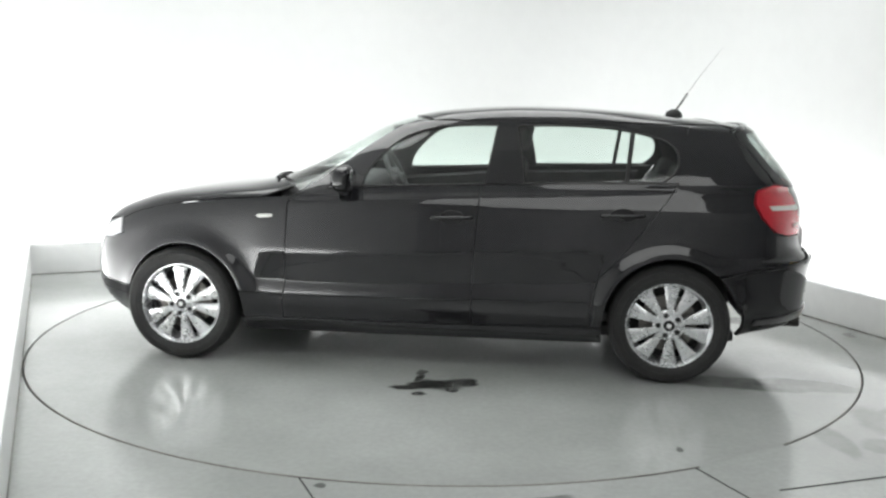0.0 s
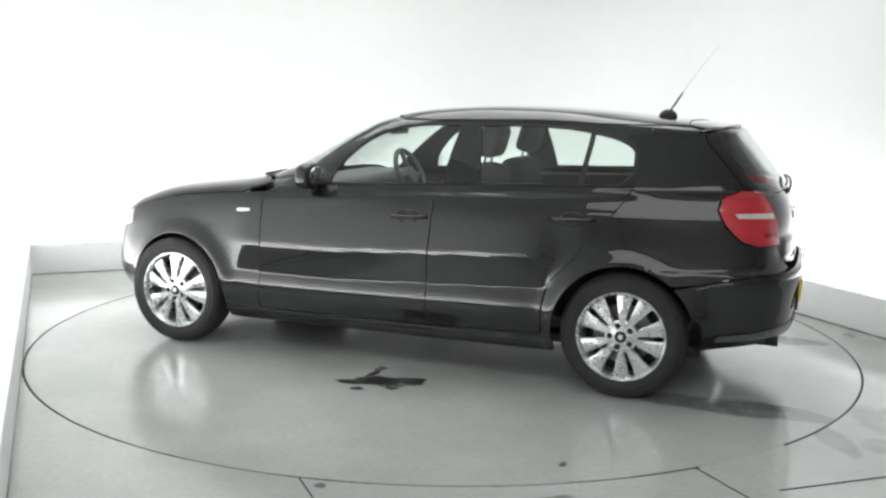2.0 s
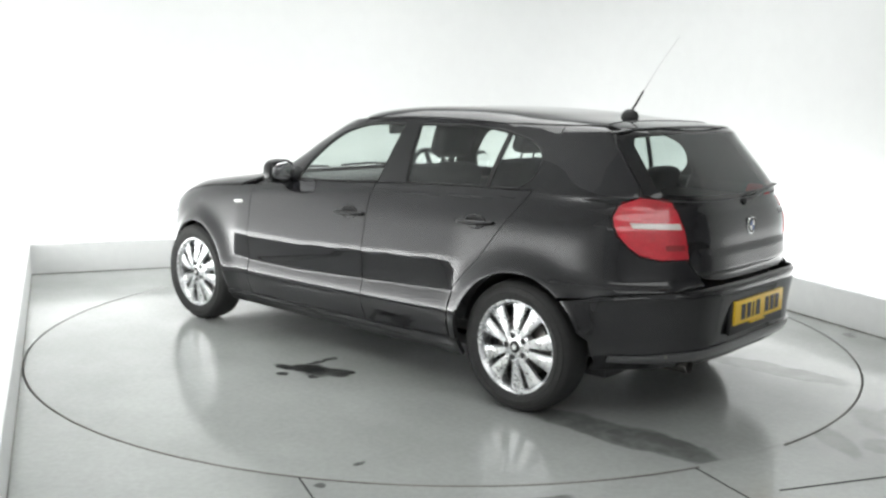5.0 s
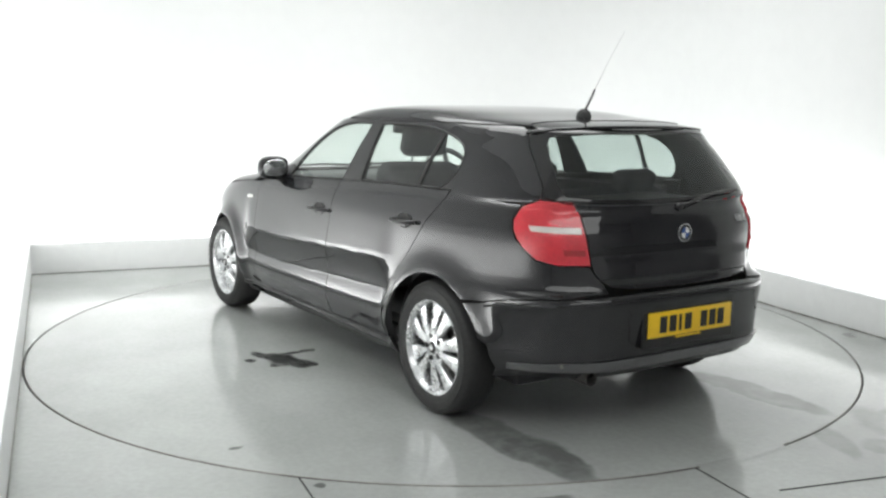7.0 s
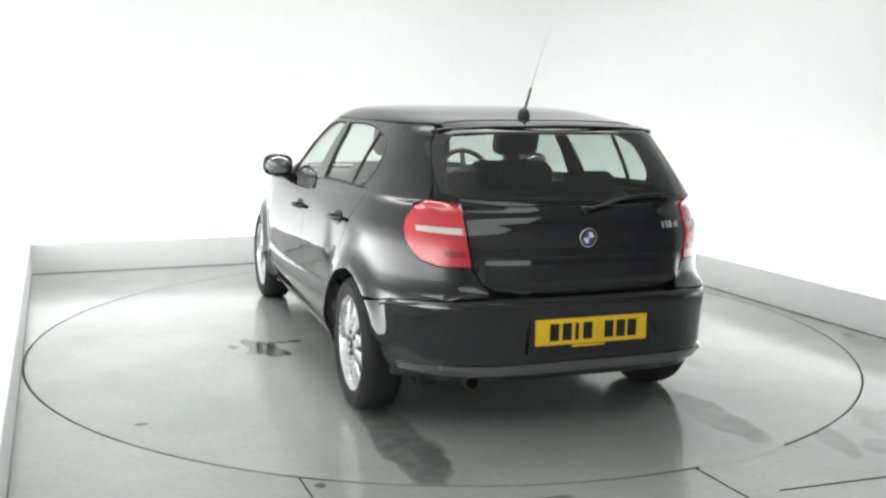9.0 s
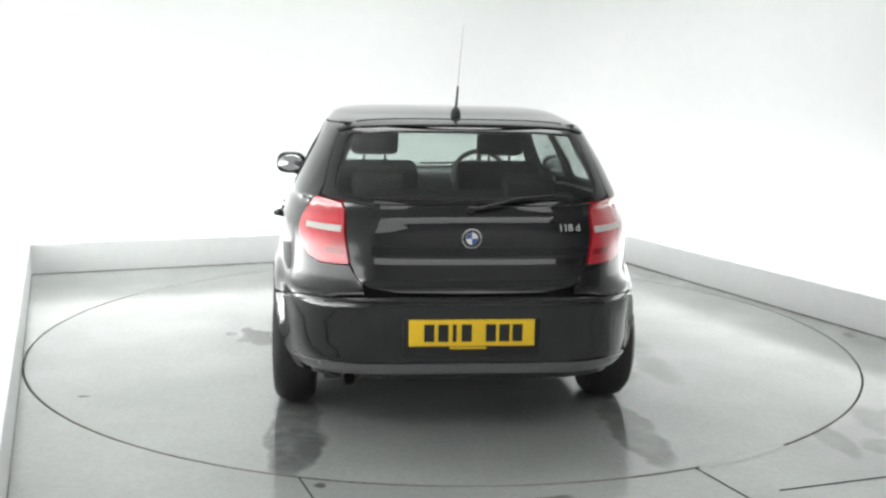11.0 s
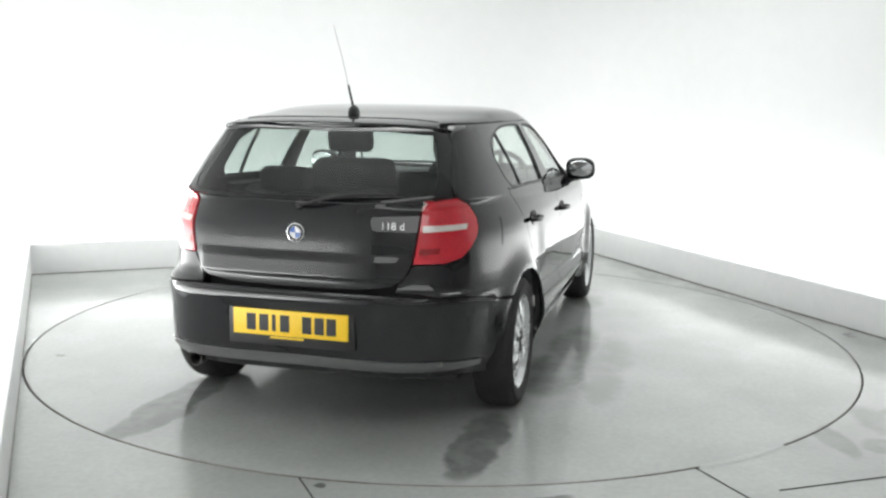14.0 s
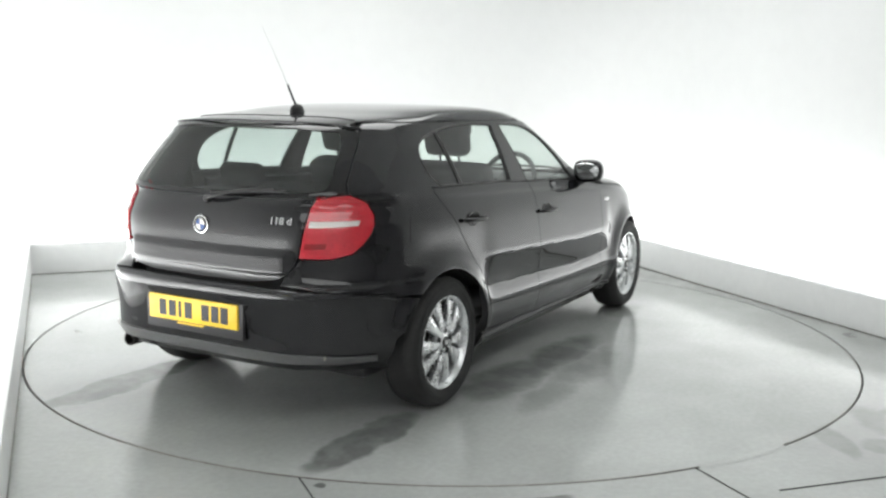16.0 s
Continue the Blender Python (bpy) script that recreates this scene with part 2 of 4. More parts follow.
def body_field(p):
    """Below 0 inside the car's skin, above 0 outside it."""
    x, y, z = p[..., 0], p[..., 1], p[..., 2]
    b = body_profile(z, 1)
    for cx, cz, r in ARCHES:
        away = np.hypot(x - cx, z - cz) - r
        b = b + (0.034 if cx > 0 else 0.028) * np.exp(-(away / 0.062) ** 2) * (z < 1)
    # pressed hollow along the lower doors, closed at both ends
    low = 0.483 - 0.045 * np.minimum(x, 0.3)
    tall = (z - low) / 0.17
    pressed = np.interp(tall, [-1.6, -0.6, 0.0, 0.05, 0.92, 1.06, 2.4], [0.0, 0.004, -0.0095, -0.009, 0.0170, 0.0180, 0.0])
    pressed = np.where((tall > -0.6) & (tall < 0), 0.004 - 0.0135 * (np.clip(tall + 0.6, 0, 0.6) / 0.6) ** 1.5, pressed)
    b = b + pressed / (1 + np.exp(-(0.91 - np.abs(x + 0.03)) / 0.03))
    # crease under the side windows, from the front wing to the tail light
    away = z - np.interp(x, [-1.85, -1.3, -0.9, -0.33, 0.0, 0.5, 0.8], [1.035, 1.012, 0.992, 0.971, 0.957, 0.925, 0.900])
    b = b - 0.004 * np.tanh(away / 0.009) * np.exp(-(away / 0.06) ** 2) / (1 + np.exp((np.abs(x + 0.34) - 1.14) / 0.05))
    # the rear bumper draws in towards its foot
    b = b - 0.11 * np.clip(0.62 - z, 0, 0.3) / (1 + np.exp((x + 1.68) / 0.03))
    # rounded edge along the sill
    b = b + 0.014 * np.exp(-((z - 0.238) / 0.018) ** 2) * (np.abs(x) < 0.97)
    xc = body_profile(z, 6)
    rear = x < xc
    # pressed lip across the foot of the tailgate
    lip = np.interp(z, [0.672, 0.690, 0.720, 0.790, 0.820], [0.0, 0.004, 0.017, 0.0145, 0.0]) / (1 + np.exp((np.abs(y) - 0.462) / 0.008))
    a = np.where(rear, xc - body_profile(z, 3) + lip, body_profile(z, 2) - xc)
    n = np.where(rear, body_profile(z, 5), body_profile(z, 4))
    return np.abs((x - xc) / a) ** n + np.abs(y / b) ** n - 1 + 2000 * np.maximum(z - BODY_TABLE[-1, 0], 0)


def body_meet(start, way, near=0.0, far=1.2):
    """The last crossing of the skin along rays that start inside it."""
    lo, hi = np.full(len(start), near), np.full(len(start), far)
    for _ in range(40):
        mid = (lo + hi) / 2
        inside = body_field(start + mid[:, None] * way) < 0
        lo, hi = np.where(inside, mid, lo), np.where(inside, hi, mid)
    return start + lo[:, None] * way


def body_normal(p):
    e, g = 0.003, np.zeros_like(p)
    for k in range(3):
        d = np.zeros(3)
        d[k] = e
        g[:, k] = body_field(p + d) - body_field(p - d)
    return g / np.maximum(np.linalg.norm(g, axis=1)[:, None], 1e-9)


POLE = -0.5


def to_skin(domain, uv):
    """Points of the skin from plan figures: side (x, z), right (x, z), rear (y, z), front (y, z), top (x, y), round (angle, z) about POLE."""
    uv = np.asarray(uv, float)
    u, v, o = uv[:, 0], uv[:, 1], np.zeros(len(uv))
    one = o + 1
    if domain in ("side", "right"):
        s = 1 if domain == "side" else -1
        return body_meet(np.stack([u, o, v], 1), np.stack([o, s * one, o], 1))
    if domain in ("rear", "front"):
        s = -1 if domain == "rear" else 1
        return body_meet(np.stack([o - 0.5, u, v], 1), np.stack([s * one, o, o], 1), 0, 3)
    if domain == "top":
        return body_meet(np.stack([u, v, o + 0.5], 1), np.stack([o, o, one], 1))
    return body_meet(np.stack([o + POLE, o, v], 1), np.stack([-np.cos(u), np.sin(u), o], 1), 0, 3)


# ---- building helpers ----
def mesh_object(name, bm, mat, parent=None, label="", smooth=True):
    me = bpy.data.meshes.new(name)
    bm.to_mesh(me)
    bm.free()
    if smooth:
        me.shade_smooth()
        me.set_sharp_from_angle(angle=radians(38))
    me.materials.append(mat)
    ob = new(name, me)
    ob.parent = parent
    if label:
        ob["label"] = label
    return ob


def part(name, bm, mat, parent, label="", smooth=True):
    return mesh_object(name, bm, mat, parent, label, smooth)


def box_bm(lo, hi, bevel=0.0, segments=2, m=None):
    bm = bmesh.new()
    bmesh.ops.create_cube(bm, size=1)
    lo, hi = Vector(lo), Vector(hi)
    for v in bm.verts:
        v.co = Vector([(lo[k] + hi[k]) / 2 + v.co[k] * (hi[k] - lo[k]) for k in range(3)])
    if bevel:
        bmesh.ops.bevel(bm, geom=bm.edges[:], offset=bevel, segments=segments, affect="EDGES", profile=0.6)
    if m:
        bmesh.ops.transform(bm, matrix=m, verts=bm.verts)
    return bm


def lathe_bm(profile, steps=48, axis="Y", m=None):
    """A turned solid from (radius, along) pairs."""
    bm = bmesh.new()
    rings = []
    for i in range(steps):
        a = 2 * math.pi * i / steps
        c, s = math.cos(a), math.sin(a)
        ring = [bm.verts.new((r * c, h, r * s) if axis == "Y" else (r * c, r * s, h)) for r, h in profile]
        rings.append(ring)
    for i in range(steps):
        a, b = rings[i], rings[(i + 1) % steps]
        for k in range(len(profile) - 1):
            bm.faces.new((a[k], a[k + 1], b[k + 1], b[k]))
    bmesh.ops.remove_doubles(bm, verts=bm.verts, dist=1e-5)
    bmesh.ops.recalc_face_normals(bm, faces=bm.faces)
    if m:
        bmesh.ops.transform(bm, matrix=m, verts=bm.verts)
    return bm


def tube_bm(points, radius, sides=8, closed=False, taper=1.0):
    bm = bmesh.new()
    pts = [Vector(p) for p in points]
    rings = []
    for i, p in enumerate(pts):
        before = pts[i - 1] if (i or closed) else p
        after = pts[(i + 1) % len(pts)] if (i < len(pts) - 1 or closed) else p
        way = (after - before).normalized()
        side = way.cross(Vector((0.13, 0.21, 0.97))).normalized()
        up = side.cross(way)
        r = radius * (1 + (taper - 1) * i / max(1, len(pts) - 1))
        rings.append([bm.verts.new(p + r * (math.cos(2 * math.pi * k / sides) * side + math.sin(2 * math.pi * k / sides) * up)) for k in range(sides)])
    for i in range(len(rings) - (0 if closed else 1)):
        a, b = rings[i], rings[(i + 1) % len(rings)]
        for k in range(sides):
            bm.faces.new((a[k], a[(k + 1) % sides], b[(k + 1) % sides], b[k]))
    if not closed:
        bm.faces.new(rings[0][::-1])
        bm.faces.new(rings[-1])
    bmesh.ops.recalc_face_normals(bm, faces=bm.faces)
    return bm


def prism_bm(outline, low, high):
    """An upright prism over a plan outline."""
    bm = bmesh.new()
    a = [bm.verts.new((x, y, low)) for x, y in outline]
    b = [bm.verts.new((x, y, high)) for x, y in outline]
    for i in range(len(a)):
        j = (i + 1) % len(a)
        bm.faces.new((a[i], a[j], b[j], b[i]))
    bm.faces.new(a[::-1])
    bm.faces.new(b)
    bmesh.ops.recalc_face_normals(bm, faces=bm.faces)
    return bm


def arc(cx, cz, r, a0, a1, steps=18):
    return [(cx + r * math.cos(radians(a0 + (a1 - a0) * i / steps)), cz + r * math.sin(radians(a0 + (a1 - a0) * i / steps))) for i in range(steps + 1)]


def bow(points, steps=5):
    """A smooth line through points of any dimension."""
    p = [np.array(q, float) for q in points]
    p = [2 * p[0] - p[1], *p, 2 * p[-1] - p[-2]]
    made = []
    for i in range(1, len(p) - 2):
        for k in range(steps):
            t = k / steps
            made.append(0.5 * (2 * p[i] + (p[i + 1] - p[i - 1]) * t + (2 * p[i - 1] - 5 * p[i] + 4 * p[i + 1] - p[i + 2]) * t * t
                               + (3 * p[i] - p[i - 1] - 3 * p[i + 1] + p[i + 2]) * t ** 3))
    made.append(p[-2])
    return [tuple(q) for q in made]


def inside(poly, pts):
    poly = np.asarray(poly)
    x, y = pts[:, 0], pts[:, 1]
    hit = np.zeros(len(pts), bool)
    for (x1, y1), (x2, y2) in zip(poly, np.roll(poly, -1, 0)):
        cross = (y1 > y) != (y2 > y)
        hit ^= cross & (x < (x2 - x1) * (y - y1) / ((y2 - y1) if y2 != y1 else 1e-12) + x1)
    return hit


def refine(poly, step):
    poly = np.asarray(poly, float)
    made = []
    for a, b in zip(poly, np.roll(poly, -1, 0)):
        k = max(1, int(np.ceil(np.linalg.norm(b - a) / step)))
        made += [a + (b - a) * i / k for i in range(k)]
    return np.array(made)


ROUND_SCALE = 1.35


def polar(points):
    """Plan figures about POLE from rough places (x, y, z) on the skin."""
    return [(math.atan2(y, POLE - x), z) for x, y, z in points]


def skin_panel(name, domain, outline, mat, parent, label="", step=0.035, thick=0.010, lift=0.0, mirror=False, holes=(), back=None):
    """A panel that follows the car's skin inside an outline, with true thickness and its own edges."""
    k = np.array([ROUND_SCALE, 1.0]) if domain == "round" else np.ones(2)
    loops = [refine(np.asarray(o, float) * k, step) for o in (outline, *holes)]
    allp = np.concatenate(loops)
    lo, hi = loops[0].min(0), loops[0].max(0)
    gx, gy = np.meshgrid(np.arange(lo[0] + step / 2, hi[0], step), np.arange(lo[1] + step / 2, hi[1], step))
    grid = np.stack([gx.ravel(), gy.ravel()], 1)
    keep = inside(loops[0], grid)
    for h in loops[1:]:
        keep &= ~inside(h, grid)
    grid = grid[keep]
    if len(grid):
        grid = grid[np.min(np.linalg.norm(grid[:, None] - allp[None], axis=2), axis=1) > step * 0.45]
    verts = np.concatenate([allp, grid]) if len(grid) else allp
    edges, base = [], 0
    for lp in loops:
        edges += [(base + i, base + (i + 1) % len(lp)) for i in range(len(lp))]
        base += len(lp)
    got = geometry.delaunay_2d_cdt([Vector(v) for v in verts], edges, [], 0, 1e-5)
    uv = np.array([tuple(v) for v in got[0]])
    tris = np.array([tuple(f) for f in got[2]])
    mid = uv[tris].mean(1)
    good = inside(loops[0], mid)
    for h in loops[1:]:
        good &= ~inside(h, mid)
    tris = tris[good]
    p = to_skin(domain, uv / k)
    nrm = body_normal(p)
    top, low = p + nrm * lift, p + nrm * (lift - thick)
    f = np.cross(top[tris[:, 1]] - top[tris[:, 0]], top[tris[:, 2]] - top[tris[:, 0]])
    flip = (f * nrm[tris[:, 0]]).sum(1) < 0
    tris[flip] = tris[flip][:, ::-1]
    if mirror:
        top, low, nrm = top * (1, -1, 1), low * (1, -1, 1), nrm * (1, -1, 1)
        tris = tris[:, ::-1]
    n = len(top)
    count = {}
    for t in tris:
        for a, b in ((t[0], t[1]), (t[1], t[2]), (t[2], t[0])):
            count[(a, b)] = 1
    rim = [(a, b) for a, b in count if (b, a) not in count]
    faces = [tuple(int(i) for i in t) for t in tris] + [tuple(int(i) + n for i in t[::-1]) for t in tris]
    faces += [(int(b), int(a), int(a) + n, int(b) + n) for a, b in rim]
    me = bpy.data.meshes.new(name)
    me.from_pydata(np.concatenate([top, low]).tolist(), [], faces)
    me.update()
    me.shade_smooth()
    hard = {tuple(sorted(e)) for a, b in rim for e in ((int(a), int(b)), (int(a) + n, int(b) + n), (int(a), int(a) + n), (int(b), int(b) + n))}
    for e in me.edges:
        e.use_edge_sharp = tuple(sorted(e.vertices)) in hard
    face_n = np.zeros(len(me.polygons) * 3)
    me.polygons.foreach_get("normal", face_n)
    face_n = face_n.reshape(-1, 3)
    loopn = []
    for i, poly in enumerate(me.polygons):
        for v in poly.vertices:
            loopn.append(nrm[v] if i < len(tris) else face_n[i])
    me.normals_split_custom_set([tuple(v) for v in loopn])
    me.materials.append(mat)
    if back or mat is PAINT:
        me.materials.append(back or SEAL)
        for poly in me.polygons[len(tris):]:
            poly.material_index = 1
    ob = new(name, me)
    ob.parent = parent
    if label:
        ob["label"] = label
    return ob


def skin_line(name, domain, line, radius, mat, parent, closed=False, lift=0.0, mirror=False, label=""):
    pts = to_skin(domain, line)
    pts = pts + body_normal(pts) * lift
    if mirror:
        pts = pts * (1, -1, 1)
    return part(name, tube_bm([tuple(p) for p in pts], radius, 6, closed), mat, parent, label)


def thing(name, label, category, group=""):
    return tagged(new(name), label, category, group)


# ---- the bay: floor, turntable pit, kerb, walls, ceiling ----
DISC_R, HOLE_R = 2.461, 2.469


def ring_floor():
    bm = bmesh.new()
    steps = 160
    inner = [bm.verts.new((HOLE_R * math.cos(2 * math.pi * i / steps), HOLE_R * math.sin(2 * math.pi * i / steps), 0)) for i in range(steps)]
    lower = [bm.verts.new((v.co.x, v.co.y, -0.12)) for v in inner]
    far = [bm.verts.new((v.co.x / HOLE_R * 14, v.co.y / HOLE_R * 14, 0)) for v in inner]
    for i in range(steps):
        j = (i + 1) % steps
        bm.faces.new((inner[i], far[i], far[j], inner[j]))
        bm.faces.new((inner[j], lower[j], lower[i], inner[i]))
    bmesh.ops.recalc_face_normals(bm, faces=bm.faces)
    return bm


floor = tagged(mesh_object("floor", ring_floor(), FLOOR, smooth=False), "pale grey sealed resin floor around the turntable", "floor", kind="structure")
pit = tagged(mesh_object("turntable_pit", lathe_bm([(0.0, -0.12), (HOLE_R, -0.12), (HOLE_R, -0.2), (0.0, -0.2)], 64, "Z"), PIT), "dark pit under the turntable's rim gap", "pit", kind="structure")


def kerb(name, lo, hi, mat=KERB):
    bm = box_bm(lo, hi, 0.006, 2, BAY)
    return tagged(mesh_object(name, bm, mat), "low white painted kerb hiding the strip lamps", "kerb", kind="structure")


KERB_H, KERB_T = 0.25, 0.06
kerb("kerb_back", (LEFT - KERB_T, BACK, -0.05), (RIGHT + KERB_T, BACK + KERB_T, KERB_H))
kerb("kerb_right", (RIGHT, FRONT, -0.05), (RIGHT + KERB_T, BACK - 0.001, KERB_H))
kerb("kerb_left", (LEFT - KERB_T, FRONT - 1.1, -0.05), (LEFT, BACK - 0.001, KERB_H))


# thin dark strips stand in for the shadow line where kerb meets floor
for name, lo, hi in (("kerb_shade_back", (LEFT, BACK - 0.004, -0.01), (RIGHT, BACK + 0.01, 0.006)), ("kerb_shade_right", (RIGHT - 0.004, FRONT, -0.01), (RIGHT + 0.01, BACK - 0.005, 0.008)),
                     ("kerb_shade_left", (LEFT - 0.01, FRONT - 1.1, -0.01), (LEFT + 0.004, BACK - 0.005, 0.006))):
    tagged(mesh_object(name, box_bm(lo, hi, 0, 2, BAY), FOOT_SHADE, smooth=False), "dark strip drawn as the shadow line at the foot of the kerb", "joint", kind="structure")


def cove_wall():
    """One sweep of white wall round three sides of the bay, with rounded corners."""
    r = 1.1
    l, rt, b = LEFT - GAP, RIGHT + GAP, BACK + GAP
    path = [(l, FRONT - 1.2)]
    path += [(l + r - r * math.cos(radians(a)), b - r + r * math.sin(radians(a))) for a in range(0, 91, 6)]
    path += [(rt - r + r * math.sin(radians(a)), b - r + r * math.cos(radians(a))) for a in range(0, 91, 6)]
    path.append((rt, FRONT - 0.4))
    bm = bmesh.new()
    cols = []
    for i, (x, y) in enumerate(path):
        a, c = path[max(0, i - 1)], path[min(len(path) - 1, i + 1)]
        d = Vector((c[0] - a[0], c[1] - a[1])).normalized()
        out = Vector((-d.y, d.x)) * 0.12
        cols.append([bm.verts.new((x, y, 0)), bm.verts.new((x, y, WALL_TOP)), bm.verts.new((x + out.x, y + out.y, WALL_TOP)), bm.verts.new((x + out.x, y + out.y, 0))])
    for p, q in zip(cols, cols[1:]):
        for k in range(4):
            bm.faces.new((p[k], p[(k + 1) % 4], q[(k + 1) % 4], q[k]))
    bm.faces.new(cols[0])
    bm.faces.new(cols[-1][::-1])
    bmesh.ops.recalc_face_normals(bm, faces=bm.faces)
    bmesh.ops.transform(bm, matrix=BAY, verts=bm.verts)
    return bm


tagged(mesh_object("wall_cove", cove_wall(), WHITE), "seamless white studio wall washed by strip lamps", "wall", kind="structure")
tagged(mesh_object("ceiling_bay", box_bm((-4.2, -2.6, WALL_TOP + 0.002), (4.2, 4.2, WALL_TOP + 0.12), 0, 2, BAY), WHITE, smooth=False), "plain white ceiling over the bay", "ceiling", kind="structure")
tagged(mesh_object("ceiling_hall", box_bm((-6.2, -8.2, WALL_TOP + 0.002), (6.2, -2.602, WALL_TOP + 0.12), 0, 2, BAY), CEIL, smooth=False), "plain grey ceiling over the hall", "ceiling", kind="structure")
for name, lo, hi in (("wall_hall_front", (-6.0, -8.2, 0), (6.0, -8.0, WALL_TOP)), ("wall_hall_left", (-6.2, -8.0, 0), (-6.0, 4.0, WALL_TOP)),
                     ("wall_hall_right", (6.0, -8.0, 0), (6.2, 4.0, WALL_TOP))):
    tagged(mesh_object(name, box_bm(lo, hi, 0, 2, BAY), HALL, smooth=False), "plain pale grey wall of the hall", "wall", kind="structure")

# resin has filled the rim gap along one short stretch
bm = bmesh.new()
sides = [[bm.verts.new((r * math.cos(radians(a)), r * math.sin(radians(a)), z)) for a in np.linspace(-64.8, -52.9, 25)] for r, z in ((2.440, 0.0004), (2.452, 0.0016), (2.480, 0.0016), (2.492, 0.0004))]
for p, q in zip(sides, sides[1:]):
    for k in range(24):
        bm.faces.new((p[k], q[k], q[k + 1], p[k + 1]))
tagged(mesh_object("rim_gap_filler", bm, FLOOR), "grey resin smear over the turntable's rim gap", "floor patch", kind="structure")

# floor plate seams in front of the turntable
for name, a, b in (("floor_seam", (-0.55, -2.405), (-0.30, -2.98)), ("floor_seam", (1.035, -2.245), (1.30, -2.86)), ("floor_seam", (1.30, -2.45), (2.4, -2.10))):
    d = (Vector(b) - Vector(a)).normalized()
    s = Vector((-d.y, d.x)) * 0.0025
    outline = [(a[0] - s.x, a[1] - s.y), (b[0] - s.x, b[1] - s.y), (b[0] + s.x, b[1] + s.y), (a[0] + s.x, a[1] + s.y)]
    tagged(mesh_object(name, prism_bm(outline, -0.01, 0.003), PIT, smooth=False), "thin dark joint between floor plates", "floor joint", kind="structure")

# ---- turntable ----
turntable = thing("turntable", "round grey resin turntable with wet tyre tracks", "turntable")
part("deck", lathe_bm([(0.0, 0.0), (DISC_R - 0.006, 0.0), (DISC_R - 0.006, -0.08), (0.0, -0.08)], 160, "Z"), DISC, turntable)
part("rim", lathe_bm([(DISC_R - 0.0058, -0.08), (DISC_R - 0.0058, 0.0005), (DISC_R - 0.002, 0.0005), (DISC_R, -0.002), (DISC_R, -0.08), (DISC_R - 0.0058, -0.08)], 160, "Z"), DISC_STEEL, turntable, "dull steel edge of the turntable")


# ---- the car ----
car = thing("hatchback_car", "glossy black five-door hatchback parked on the turntable", "car")

# outlines on the left flank, (x, z)
FA, RA = ARCHES
door_gap = bow([(-0.330, 0.985), (-0.318, 0.85), (-0.302, 0.60), (-0.297, 0.40), (-0.300, 0.275)])
rear_cut = bow([(-1.352, 1.052), (-1.30, 0.970), (-1.225, 0.872), (-1.107, 0.716), (-1.0, 0.600), (-0.950, 0.535), (-0.930, 0.44), (-0.925, 0.292)])
front_cut = bow([(0.712, 0.905), (0.718, 0.70), (0.724, 0.50), (0.745, 0.262)])
G = 0.0028


def shifted(line, dx):
    return [(x + dx, z) for x, z in line]


belt_front = [(0.62, 0.945), (0.50, 0.968), (0.33, 0.984), (0.0, 1.000), (-0.330, 1.016)]
belt_rear = [(-0.330, 1.016), (-0.55, 1.026), (-0.90, 1.038), (-1.30, 1.047)]

front_door_outline = shifted(front_cut, -G)[::-1] + [(0.66, 0.93)] + belt_front[:-1] + [(-0.330 + G, 1.013)] + shifted(door_gap, G)
rear_door_outline = shifted(door_gap, -G)[::-1] + [(-0.334, 1.013)] + belt_rear[1:-1] + [(-1.30, 1.044), (-1.345, 1.048)] + shifted(rear_cut, G)[1:]
fender_outline = ([(0.650, 0.935), (0.85, 0.922), (1.10, 0.900), (1.40, 0.862), (1.60, 0.815), (1.72, 0.765), (1.70, 0.70), (1.675, 0.62), (1.64, 0.56)]
                  + arc(*FA, 42, 182) + [(0.962, 0.262), (0.752, 0.258)] + shifted(front_cut, G)[::-1])
sill_outline = [(0.962, 0.255), (0.962, 0.19), (0.90, 0.175), (-0.90, 0.19), (-0.985, 0.20), (-0.985, 0.285), (-0.92, 0.284), (-0.30, 0.268), (0.50, 0.256)]

front_glass = bow([(0.312, 0.998), (0.288, 1.075), (0.215, 1.165), (0.110, 1.252), (0.0, 1.295), (-0.12, 1.318), (-0.25, 1.328), (-0.395, 1.330)], 4) + bow([(-0.400, 1.322), (-0.375, 1.17), (-0.350, 1.025)], 4) + [(-0.02, 1.008)]
rear_glass_all = bow([(-0.560, 1.036), (-0.535, 1.18), (-0.510, 1.320)], 4) + bow([(-0.52, 1.329), (-0.67, 1.334), (-0.834, 1.333), (-1.0, 1.324), (-1.12, 1.306), (-1.23, 1.282), (-1.305, 1.250), (-1.345, 1.205), (-1.350, 1.145), (-1.325, 1.095), (-1.275, 1.054)], 4)
front_glass, rear_glass_all = [tuple(p) for p in front_glass], [tuple(p) for p in rear_glass_all]
pillar_cut = bow([(-1.395, 1.30), (-1.385, 1.20), (-1.372, 1.12), (-1.356, 1.054)], 3)
frame_outline = ([(0.70, 0.930)] + bow([(0.66, 0.952), (0.59, 1.0), (0.45, 1.10), (0.32, 1.20), (0.165, 1.30), (0.06, 1.346)], 4) + [(-0.3, 1.349), (-0.9, 1.349), (-1.400, 1.346)]
                 + pillar_cut + [(-1.30, 1.051), (-0.90, 1.042), (-0.55, 1.030), (-0.33, 1.020), (0.0, 1.004), (0.33, 0.988), (0.50, 0.972)])


